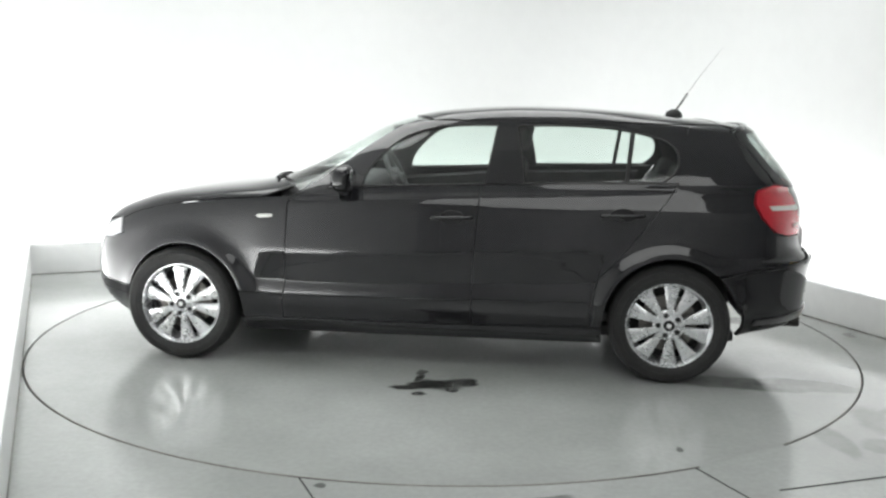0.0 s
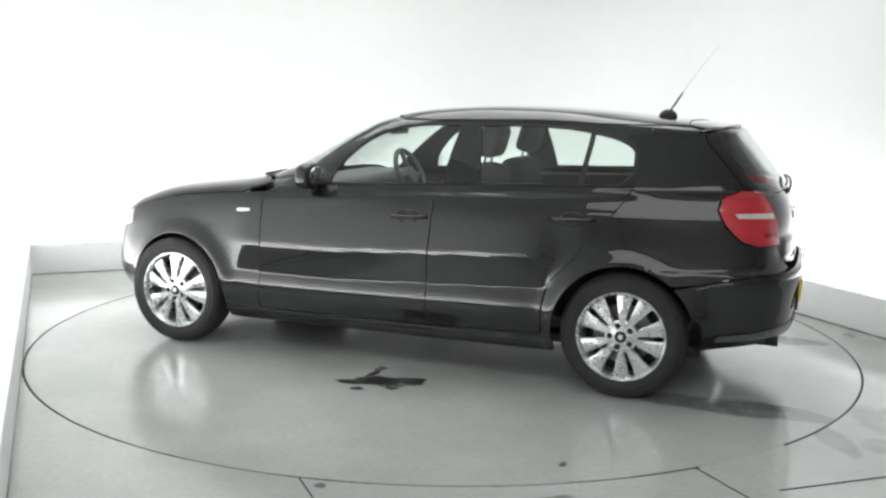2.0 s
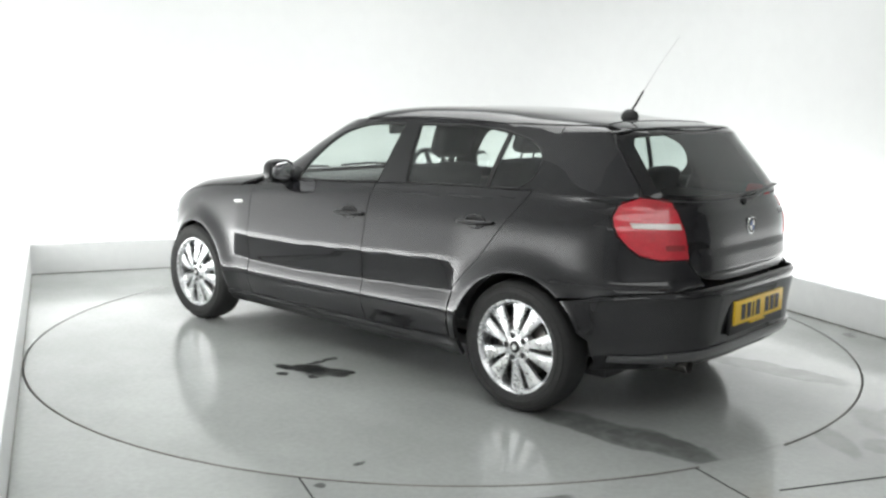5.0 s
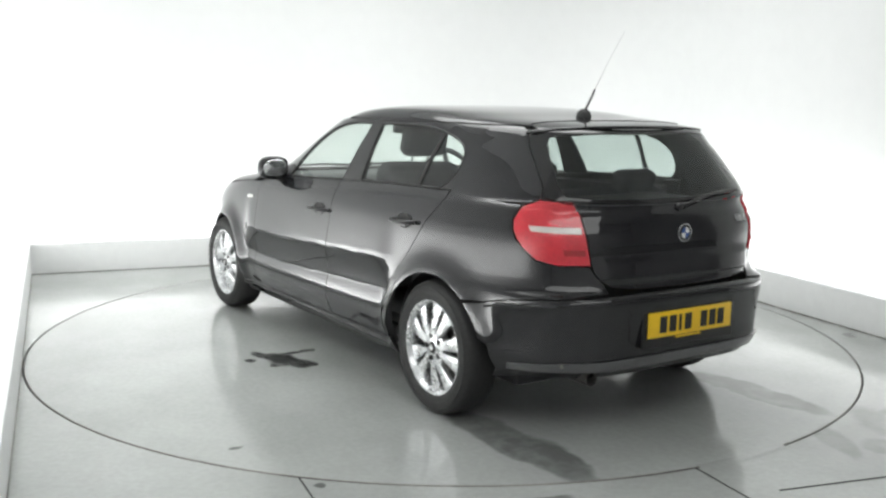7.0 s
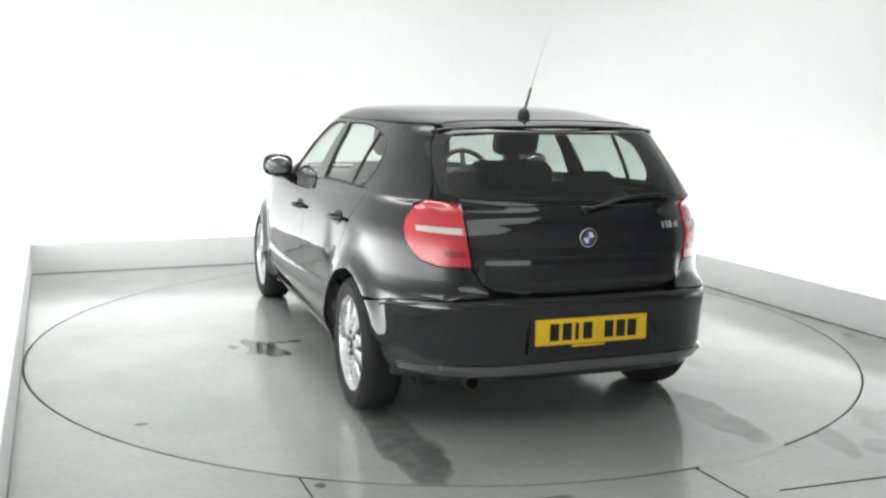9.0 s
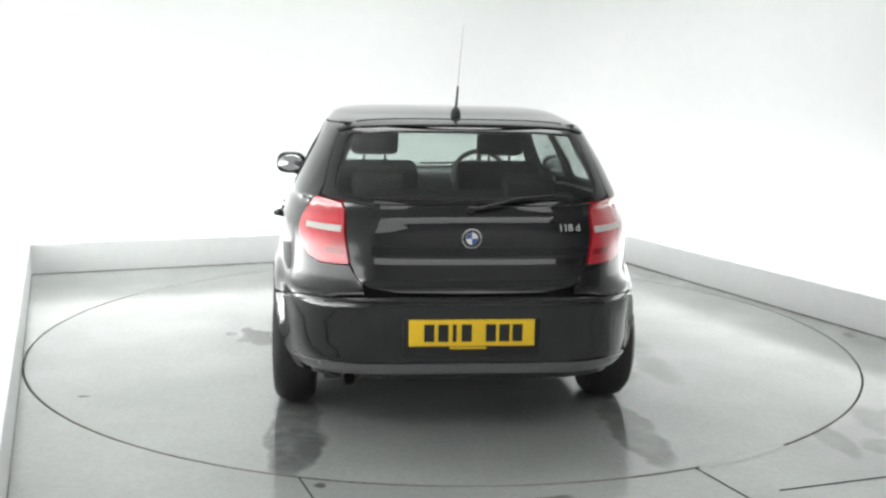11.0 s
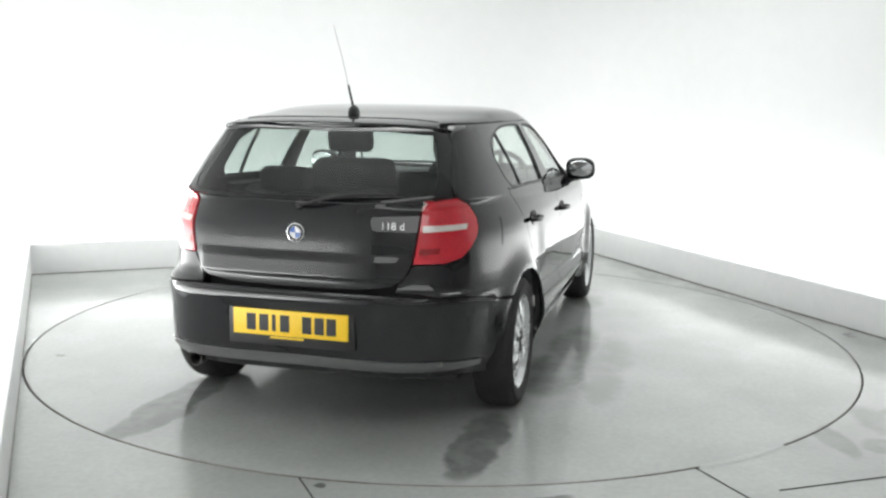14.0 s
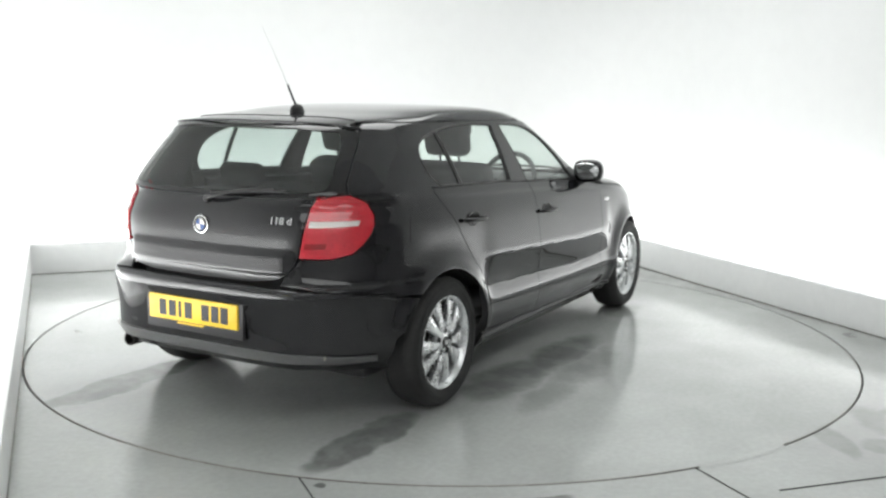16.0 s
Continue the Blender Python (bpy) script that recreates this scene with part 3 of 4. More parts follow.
def clip_line(poly, xa, za, xb, zb, keep):
    """The part of an outline on one side of a line."""
    made, n = [], len(poly)
    d = [((x - xa) * (zb - za) - (z - za) * (xb - xa)) * keep for x, z in poly]
    for i in range(n):
        j = (i + 1) % n
        if d[i] >= 0:
            made.append(poly[i])
        if d[i] * d[j] < 0:
            t = d[i] / (d[i] - d[j])
            made.append((poly[i][0] + t * (poly[j][0] - poly[i][0]), poly[i][1] + t * (poly[j][1] - poly[i][1])))
    return made


def door_handle(parent, x, z, mirror):
    """A bar handle over a dished recess, in body colour."""
    s = -1 if mirror else 1
    y = to_skin("side", [(x, z)])[0][1]
    cup = lathe_bm([(0.0, 0.001), (0.036, 0.0015), (0.046, 0.004), (0.050, 0.001), (0.050, -0.004)], 24, "Y", Matrix.Translation((x, y * s, z + 0.004)) @ Matrix.Diagonal((1.3, s, 0.74, 1)))
    bmesh.ops.recalc_face_normals(cup, faces=cup.faces)
    part("handle_recess", cup, TRIM, parent, "dark dished handle recess")
    pts = [(x + 0.105, s * (y + 0.004), z - 0.002), (x + 0.085, s * (y + 0.024), z), (x + 0.03, s * (y + 0.034), z + 0.002), (x - 0.04, s * (y + 0.034), z + 0.004), (x - 0.085, s * (y + 0.024), z + 0.005), (x - 0.105, s * (y + 0.004), z + 0.005)]
    part("handle", tube_bm(bow(pts, 4), 0.0110, 10), HANDLE, parent, "black bar handle")


def mirror_unit(parent, mirror):
    s = -1 if mirror else 1
    bm = bmesh.new()
    bmesh.ops.create_uvsphere(bm, u_segments=32, v_segments=20, radius=1)
    for v in bm.verts:
        x, y, z = v.co
        sq = lambda a: math.copysign(abs(a) ** 0.72, a)
        v.co = Vector((0.375 + (0.080 if x > 0 else 0.030) * sq(x), 0.884 + 0.092 * sq(y) - 0.015 * z, 1.038 + 0.070 * sq(z) + 0.010 * y))
    bmesh.ops.transform(bm, matrix=Matrix.Diagonal((1, s, 1, 1)), verts=bm.verts)
    bmesh.ops.recalc_face_normals(bm, faces=bm.faces)
    shell = part("mirror_housing", bm, PAINT, parent, "glossy black door mirror housing")
    bm = lathe_bm([(0.0, 0.0), (0.95, 0.0), (1.0, 0.05), (0.95, 0.1), (0.0, 0.1)], 32, "Z", Matrix.Translation((0.344, s * 0.884, 1.039)) @ Matrix.Rotation(radians(-90), 4, "Y") @ Matrix.Diagonal((0.050, 0.080, 0.05, 1)))
    part("mirror_glass", bm, CHROME, shell, "silvered mirror glass")
    stalk = tube_bm([(0.40, s * 0.79, 0.965), (0.40, s * 0.82, 0.972), (0.395, s * 0.85, 0.988), (0.39, s * 0.88, 1.01)], 0.028, 10)
    part("mirror_stalk", stalk, TRIM, shell, "black mirror foot")


def build_side(mirror):
    s = -1 if mirror else 1
    front_door = skin_panel("front_door", "side", front_door_outline, PAINT, car, "closed glossy black front door", step=0.013, mirror=mirror)
    door_handle(front_door, -0.185, 0.845, mirror)
    skin_panel("front_door_window", "side", front_glass, GLASS, front_door, "clear side window", thick=0.004, lift=-0.009, mirror=mirror, back=CLEAR).visible_shadow = False
    skin_line("window_seal", "side", front_glass, 0.0065, SEAL, front_door, True, -0.004, mirror)
    mirror_unit(car, mirror)
    skin_panel("mirror_triangle", "side", [(0.50, 0.978), (0.315, 0.992), (0.30, 1.045), (0.36, 1.06), (0.43, 1.045)], TRIM, front_door, "black plastic mirror triangle", lift=0.004, mirror=mirror)
    rear_door = skin_panel("rear_door", "side", rear_door_outline, PAINT, car, "closed glossy black rear door", step=0.013, mirror=mirror)
    door_handle(rear_door, -1.070, 0.880, mirror)
    line = (-1.113, 1.34, -1.083, 1.02)
    skin_panel("rear_door_window", "side", clip_line(rear_glass_all, *line, -1), GLASS, rear_door, "clear side window", thick=0.004, lift=-0.009, mirror=mirror, back=CLEAR).visible_shadow = False
    skin_panel("quarter_window", "side", clip_line(rear_glass_all, *line, 1), GLASS, rear_door, "small fixed quarter window", thick=0.004, lift=-0.009, mirror=mirror, back=CLEAR).visible_shadow = False
    skin_panel("window_bar", "side", [(-1.127, 1.308), (-1.102, 1.312), (-1.072, 1.044), (-1.097, 1.046)], SEAL, rear_door, "black bar between the panes", lift=-0.004, mirror=mirror)
    skin_line("window_seal", "side", rear_glass_all, 0.0065, SEAL, rear_door, True, -0.004, mirror)
    skin_panel("door_pillar", "side", [(-0.405, 1.326), (-0.505, 1.326), (-0.552, 1.034), (-0.358, 1.026)], FRIT, car, "gloss black door pillar", lift=0.003, mirror=mirror)
    skin_panel("side_frame", "side", frame_outline, PAINT, car, thick=0.014, mirror=mirror, holes=(front_glass, rear_glass_all))
    skin_panel("front_fender", "side", fender_outline, PAINT, car, step=0.022, mirror=mirror)
    skin_panel("sill", "side", sill_outline, PAINT, car, step=0.012, thick=0.02, mirror=mirror)
    skin_panel("inner_side", "side", [(0.93, 0.2), (-0.93, 0.22), (-0.96, 0.58), (-1.25, 1.02), (-0.3, 0.99), (0.6, 0.92), (0.93, 0.90)], CABIN, car, "dark inner side lining", step=0.08, thick=0.03, lift=-0.016, mirror=mirror)
    # rear quarter with the pillar behind the side windows
    quarter = ([(-0.932, 0.292), (-0.937, 0.44), (-0.957, 0.535)] + [(x - G, z) for x, z in rear_cut[:-10]][::-1])
    q3 = [(x, to_skin("side", [(x, z)])[0][1], z) for x, z in quarter]
    q3 += [(x, to_skin("side", [(x, z)])[0][1], z) for x, z in (pillar_cut[::-1] + [(-1.400, 1.346), (-1.50, 1.3475), (-1.58, 1.344)])]
    q3 += [(-1.635, 0.540, 1.322), (-1.682, 0.575, 1.270), (-1.765, 0.600, 1.190), (-1.835, 0.617, 1.095), (-1.838, 0.630, 1.052)]
    q3 += [(-1.768, 0.672, 1.022), (-1.748, 0.708, 0.955), (-1.768, 0.722, 0.915), (-1.80, 0.728, 0.878), (-1.882, 0.684, 0.794), (-1.95, 0.624, 0.774), (-2.030, 0.508, 0.774)]
    q3 += [(-2.038, 0.488, 0.742), (-2.060, 0.452, 0.700), (-2.080, 0.442, 0.664), (-2.03, 0.575, 0.652), (-1.90, 0.70, 0.638), (-1.75, 0.765, 0.616), (-1.668, 0.79, 0.596)]
    q3 += [(x, 0.84, z) for x, z in arc(*RA, 130, 0)]
    q3 = [(x, to_skin("side", [(x, z)])[0][1] if i >= len(q3) - 19 else y, z) for i, (x, y, z) in enumerate(q3)] + [(-0.978, to_skin("side", [(-0.978, 0.292)])[0][1], 0.292)]
    skin_panel("rear_quarter", "round", polar(q3), PAINT, car, mirror=mirror, step=0.022)
    # tail lamp in three pieces
    lamp = [(-1.815, 0.622, 1.045), (-1.87, 0.578, 1.040), (-1.925, 0.528, 1.028), (-1.965, 0.522, 0.99), (-1.990, 0.520, 0.93), (-2.022, 0.502, 0.782), (-1.95, 0.617, 0.780), (-1.885, 0.675, 0.799), (-1.84, 0.70, 0.836), (-1.803, 0.719, 0.881), (-1.773, 0.714, 0.917), (-1.754, 0.700, 0.955), (-1.773, 0.665, 1.018)]
    tail = skin_panel("tail_light", "round", polar(lamp), LAMP_RED, car, "red wraparound tail light with a clear band", step=0.02, thick=0.05, lift=0.007, mirror=mirror)
    skin_panel("clear_band", "round", polar([(-1.835, 0.682, 0.934), (-1.985, 0.530, 0.934), (-1.988, 0.530, 0.910), (-1.850, 0.682, 0.914)]), LAMP_CLEAR, tail, "clear indicator band", step=0.02, thick=0.008, lift=0.010, mirror=mirror)
    skin_panel("reversing_lens", "round", polar([(-1.965, 0.600, 0.846), (-2.010, 0.525, 0.846), (-2.014, 0.523, 0.822), (-1.972, 0.597, 0.822)]), LAMP_DARK, tail, "small dull reversing lens", step=0.02, thick=0.008, lift=0.010, mirror=mirror)
    skin_panel("upper_lens", "round", polar([(-1.83, 0.635, 1.015), (-1.93, 0.545, 1.005), (-1.965, 0.535, 0.952), (-1.80, 0.690, 0.955)]), LAMP_RED, tail, step=0.02, thick=0.008, lift=0.009, mirror=mirror)
    # arch lining and lip
    for cx, cz, r in ARCHES:
        bm = bmesh.new()
        rows = []
        for a in range(10, 171, 10):
            c, q = math.cos(radians(a)), math.sin(radians(a))
            rows.append([bm.verts.new((cx + (r + 0.004) * c, s * y, cz + (r + 0.004) * q)) for y in (0.805, 0.70, 0.48)])
        hub = [bm.verts.new((cx, s * 0.48, cz - 0.1))]
        for p, q in zip(rows, rows[1:]):
            bm.faces.new((p[0], p[1], q[1], q[0]))
            bm.faces.new((p[1], p[2], q[2], q[1]))
            bm.faces.new((p[2], hub[0], q[2]))
        bmesh.ops.recalc_face_normals(bm, faces=bm.faces)
        part("wheel_arch_liner", bm, TRIM, car, "black wheel arch liner")
    # headlamp and repeater
    skin_panel("headlight", "side", [(1.725, 0.770), (1.81, 0.735), (1.87, 0.69), (1.86, 0.65), (1.78, 0.66), (1.715, 0.685)], HEAD_CLEAR, car, "clear headlight lens", step=0.02, thick=0.02, lift=0.004, mirror=mirror)
    skin_panel("side_repeater", "side", [(0.885, 0.820), (0.875, 0.832), (0.800, 0.836), (0.788, 0.828), (0.800, 0.818), (0.865, 0.812)], AMBER, car, "small pale side repeater", step=0.02, thick=0.01, lift=0.006, mirror=mirror)


build_side(False)
build_side(True)

# roof, windscreen and bonnet, seen in plan
edge = [(x, to_skin("side", [(x, 1.352)])[0][1]) for x in (-1.58, -1.45, -1.3, -1.1, -0.8, -0.5, -0.25, -0.05)]
half = [(-1.742, 0.0), (-1.735, 0.2), (-1.705, 0.38), (-1.655, 0.50)] + edge + [(0.07, 0.40), (0.11, 0.20), (0.12, 0.0)]
roof_outline = half + [(x, -y) for x, y in half[1:-1]][::-1]
roof = skin_panel("roof", "top", roof_outline, PAINT, car, "glossy black roof", step=0.035, thick=0.02)
half = [(0.115, 0.20), (0.075, 0.40), (0.02, 0.52)] + [(x + 0.006, to_skin("side", [(x, z)])[0][1] - 0.002) for x, z in ((0.165, 1.30), (0.32, 1.20), (0.45, 1.10), (0.59, 1.0), (0.655, 0.958))]
half += [(0.80, 0.55), (0.88, 0.3)]
screen = [(0.125, 0.0)] + half + [(0.905, 0.0)] + [(x, -y) for x, y in half][::-1]
skin_panel("windscreen", "top", screen, GLASS, car, "raked clear windscreen", step=0.05, thick=0.005, lift=-0.004, back=CLEAR).visible_shadow = False
half = [(0.935, 0.3), (0.86, 0.55), (0.70, 0.755)] + [(x, to_skin("side", [(x, z + 0.004)])[0][1]) for x, z in ((0.85, 0.922), (1.10, 0.900), (1.40, 0.862), (1.60, 0.815), (1.72, 0.765))] + [(1.86, 0.58), (1.95, 0.35)]
skin_line("spoiler_joint", "top", bow([(-1.565, 0.47), (-1.545, 0.3), (-1.535, 0.0), (-1.545, -0.3), (-1.565, -0.47)], 5), 0.003, SEAL, roof)
bonnet = [(0.955, 0.0)] + half + [(1.985, 0.0)] + [(x, -y) for x, y in half][::-1]
skin_panel("bonnet", "top", bonnet, PAINT, car, "glossy black bonnet", step=0.05, thick=0.012)
for s in (1, -1):
    part("front_wiper", tube_bm([(0.93, s * 0.30 - 0.25, 1.0), (0.90, s * 0.30, 1.012), (0.84, s * 0.30 + 0.3, 1.012)], 0.009, 6), TRIM, car, "black windscreen wiper")
part("scuttle", box_bm((0.66, -0.62, 0.90), (0.97, 0.62, 0.945), 0.01), TRIM, car, "black scuttle panel")

# front bumper, one wrap of plan angles round the nose
nose = [(1.64, 0.56), (1.675, 0.62), (1.70, 0.69), (1.715, 0.68), (1.78, 0.655), (1.86, 0.645), (1.92, 0.60), (1.925, 0.3), (1.83, 0.18), (1.72, 0.18), (1.665, 0.22)] + arc(*FA, -8, 42, 8)
for mirror in (False, True):
    skin_panel("front_bumper_corner", "side", nose, PAINT, car, step=0.035, thick=0.015, mirror=mirror)
skin_panel("front_bumper", "front", [(-0.60, 0.18), (0.60, 0.18), (0.66, 0.40), (0.62, 0.66), (0.4, 0.74), (0, 0.765), (-0.4, 0.74), (-0.62, 0.66), (-0.66, 0.40)], PAINT, car, "black front bumper", step=0.05, thick=0.02)

# tailgate
lowhalf = [(-2.115, 0.0, 0.672), (-2.10, 0.30, 0.676), (-2.075, 0.42, 0.690), (-2.055, 0.462, 0.715), (-2.038, 0.482, 0.748), (-2.025, 0.495, 0.782), (-1.993, 0.512, 0.93), (-1.968, 0.515, 0.99), (-1.928, 0.521, 1.030), (-1.968, 0.446, 1.026), (-2.01, 0.2, 1.022), (-2.018, 0.0, 1.021)]
gate_outline = polar(lowhalf + [(x, -y, z) for x, y, z in lowhalf[1:-1]][::-1])
tailgate = skin_panel("tailgate", "round", gate_outline, PAINT, car, "closed glossy black tailgate", step=0.016, thick=0.015)
glass_half = [(-2.015, 0.0, 1.026), (-2.005, 0.2, 1.028), (-1.966, 0.446, 1.032), (-1.91, 0.54, 1.040), (-1.878, 0.585, 1.048), (-1.841, 0.612, 1.056), (-1.838, 0.612, 1.095), (-1.768, 0.596, 1.19), (-1.686, 0.571, 1.27), (-1.645, 0.537, 1.315), (-1.675, 0.50, 1.328), (-1.72, 0.30, 1.337), (-1.768, 0.0, 1.340)]
pane_half = [(-2.003, 0.0, 1.046), (-1.993, 0.2, 1.047), (-1.953, 0.43, 1.052), (-1.90, 0.545, 1.064), (-1.868, 0.560, 1.10), (-1.803, 0.542, 1.19), (-1.725, 0.517, 1.268), (-1.70, 0.485, 1.305), (-1.735, 0.30, 1.320), (-1.775, 0.0, 1.324)]
outline = polar(glass_half + [(x, -y, z) for x, y, z in glass_half[1:-1]][::-1])
pane = polar(pane_half + [(x, -y, z) for x, y, z in pane_half[1:-1]][::-1])
skin_panel("rear_window_border", "round", outline, FRIT, tailgate, "black border of the rear window", step=0.03, thick=0.006, holes=(pane,))
skin_panel("rear_window", "round", pane, REAR_GLASS, tailgate, "tinted rear window", step=0.04, thick=0.004, lift=-0.001, back=CLEAR).visible_shadow = False
lip = [(-1.770, 0.0, 1.352), (-1.762, 0.2, 1.350), (-1.73, 0.36, 1.345), (-1.685, 0.50, 1.335), (-1.63, 0.548, 1.325)]
lip = bow(lip[::-1] + [(x, -y, z) for x, y, z in lip[1:]], 4)
part("spoiler_lip", tube_bm([(x + 0.002, y, z - 0.004) for x, y, z in lip], 0.0075, 8), PAINT, tailgate, "black roof edge lip")
# round badge in plain rings and quarters
bx = to_skin("rear", [(0.0, 0.897)])[0][0]
badge_m = Matrix.Translation((bx - 0.001, 0, 0.897)) @ Matrix.Rotation(radians(-90), 4, "Y")
badge = part("round_badge", lathe_bm([(0.0, 0.006), (0.034, 0.006), (0.041, 0.004), (0.0415, 0.0), (0.0, 0.0)], 32, "Z", badge_m), CHROME, car, "round silver badge")
part("badge_ring", lathe_bm([(0.026, 0.0062), (0.026, 0.0075), (0.036, 0.0072), (0.036, 0.0058)], 32, "Z", badge_m), BLACK_INK, badge, "black badge ring")
for q in range(4):
    bm = bmesh.new()
    v = [bm.verts.new((0, 0, 0.0078))] + [bm.verts.new((0.0245 * math.cos(radians(90 * q + a)), 0.0245 * math.sin(radians(90 * q + a)), 0.0074)) for a in range(0, 91, 15)]
    for a, b in zip(v[1:], v[2:]):
        bm.faces.new((v[0], a, b))
    bmesh.ops.transform(bm, matrix=badge_m, verts=bm.verts)
    part("badge_quarter", bm, WHITE_INK if q % 2 else BLUE_INK, badge)


def lettering(name, text, size, m, mat, parent, depth=0.003, label=""):
    data = bpy.data.curves.new(name, "FONT")
    data.body, data.size, data.extrude, data.align_x, data.align_y = text, size, depth, "CENTER", "CENTER"
    data.materials.append(mat)
    ob = new(name, data)
    ob.parent = parent
    ob.matrix_local = m
    if label:
        ob["label"] = label
    return ob


tx = to_skin("rear", [(-0.415, 0.935)])[0]
tn = body_normal(np.array([tx]))[0]
up = Vector((0, 0, 1))
nv = Vector(tn).normalized()
right = up.cross(nv).normalized()
tm = Matrix((right, nv.cross(right), nv)).transposed().to_4x4()
lettering("model_badge", "118 d", 0.045, Matrix.Translation(Vector(tx) + nv * 0.003) @ tm, BADGE, tailgate, 0.002, "chrome figures 118 d")
# rear wiper
hub = part("rear_wiper", tube_bm(bow([(-2.035, 0.0, 1.012), (-2.048, -0.06, 1.025), (-2.040, -0.2, 1.058), (-2.012, -0.36, 1.070)], 4), 0.0085, 8, taper=0.55), TRIM, car, "black rear wiper arm")
part("wiper_blade", tube_bm(bow([(-2.028, -0.02, 1.036), (-2.024, -0.2, 1.052), (-2.000, -0.42, 1.064)], 4), 0.0055, 6), SEAL, hub)
part("wiper_pivot", lathe_bm([(0.0, 0.022), (0.013, 0.019), (0.017, 0.0), (0.0, 0.0)], 20, "Z", Matrix.Translation((-2.028, 0.0, 1.010)) @ Matrix.Rotation(radians(-90), 4, "Y")), TRIM, hub)

# rear bumper
top_half = [(-2.128, 0.0, 0.660), (-2.115, 0.30, 0.660), (-2.08, 0.445, 0.656), (-2.03, 0.577, 0.645), (-1.90, 0.705, 0.631), (-1.75, 0.767, 0.609), (-1.666, 0.79, 0.589)]
arc_low = [(x, to_skin("side", [(x, z)])[0][1], z) for x, z in arc(*RA, 134, 160, 5) + [(-1.71, 0.405), (-1.716, 0.36), (-1.718, 0.30)]]
low_half = [(-1.722, 0.77, 0.258), (-1.85, 0.735, 0.268), (-2.03, 0.60, 0.292), (-2.10, 0.35, 0.300), (-2.12, 0.0, 0.302)]
left = top_half + arc_low + low_half
bumper = skin_panel("rear_bumper", "round", polar(left + [(x, -y, z) for x, y, z in left[1:-1]][::-1]), PAINT, car, "glossy black rear bumper", step=0.03, thick=0.02)
skin_line("bumper_crease", "round", polar([(x, y, z - 0.014) for x, y, z in top_half[::-1]] + [(x, -y, z - 0.014) for x, y, z in top_half[1:]]), 0.005, PAINT, bumper, lift=0.001)
band = [(-1.80, 0.75, 0.318), (-2.04, 0.60, 0.335), (-2.11, 0.35, 0.340), (-2.13, 0.0, 0.342)]
lowb = [(-1.80, 0.75, 0.345), (-2.05, 0.60, 0.372), (-2.12, 0.35, 0.378), (-2.14, 0.0, 0.380)]
strip = band + [(x, -y, z) for x, y, z in band[:-1]][::-1] + [(x, -y, z) for x, y, z in lowb[:-1]] + lowb[::-1]
skin_panel("bumper_strip", "round", polar(strip), STRIP, bumper, "dull grey lower bumper strip", step=0.03, thick=0.01, lift=0.012)
part("valance", box_bm((-1.97, -0.46, 0.265), (-1.78, 0.46, 0.335), 0.02), TRIM, bumper, "black lower valance")
part("tail_pipe", lathe_bm([(0.027, -0.16), (0.033, -0.16), (0.033, 0.0), (0.027, 0.0), (0.026, -0.16)], 24, "Y", Matrix.Translation((-2.055, 0.50, 0.300)) @ Matrix.Rotation(radians(90), 4, "Z")), EXHAUST, car, "dark steel tail pipe")
for y in (0.62, -0.62):
    rx = to_skin("rear", [(y, 0.36)])[0]
    part("bumper_reflector", lathe_bm([(0.0, 0.008), (0.009, 0.007), (0.011, 0.0), (0.0, 0.0)], 16, "Z", Matrix.Translation((rx[0] - 0.008, y, 0.36)) @ Matrix.Rotation(radians(-90), 4, "Y")), DISC_STEEL, bumper, "small round parking sensor")
# number plate with plain bars
PX, PZ = -2.137, 0.516
plate = part("number_plate", box_bm((PX - 0.006, -0.26, PZ - 0.0555), (PX + 0.030, 0.26, PZ + 0.0555), 0.003), YELLOW, car, "yellow number plate with dark bars")
for k, y in enumerate((0.176, 0.118, 0.072, 0.022, -0.078, -0.134, -0.188)):
    w = 0.008 if k == 2 else 0.021
    part("plate_bar", box_bm((PX - 0.0075, y - w, PZ - 0.036), (PX - 0.004, y + w, PZ + 0.036)), BLACK_INK, plate, smooth=False)
part("plate_recess", box_bm((PX + 0.004, -0.285, PZ - 0.10), (PX + 0.02, 0.285, PZ + 0.08), 0.004), TRIM, bumper, "black plate recess")
part("plate_caption", box_bm((PX - 0.0075, -0.06, PZ - 0.067), (PX + 0.02, 0.09, PZ - 0.060)), YELLOW, plate, smooth=False)

# aerial
aerial = part("aerial", lathe_bm([(0.0, 0.058), (0.012, 0.055), (0.026, 0.040), (0.032, 0.018), (0.030, 0.0), (0.0, 0.0)], 20, "Z", Matrix.Translation((-1.385, 0, 1.373)) @ Matrix.Diagonal((1.6, 0.75, 0.95, 1))), TRIM, car, "black roof aerial with a thin mast")
part("mast", tube_bm([(-1.395, 0, 1.42), (-1.425, 0, 1.465), (-1.458, 0, 1.520)], 0.0062, 8, taper=0.75), SEAL, aerial, "black lower mast")
part("whip", tube_bm([(-1.458, 0, 1.519), (-1.53, 0, 1.63), (-1.645, 0, 1.785)], 0.0021, 6, taper=0.6), WHIP, aerial, "thin grey leaning whip")
skin_panel("fuel_flap", "round", polar([(-1.43, -0.80, 0.93), (-1.56, -0.77, 0.94), (-1.57, -0.78, 0.82), (-1.45, -0.81, 0.80)]), PAINT, car, "closed black fuel flap", step=0.03, thick=0.004, lift=0.0025)

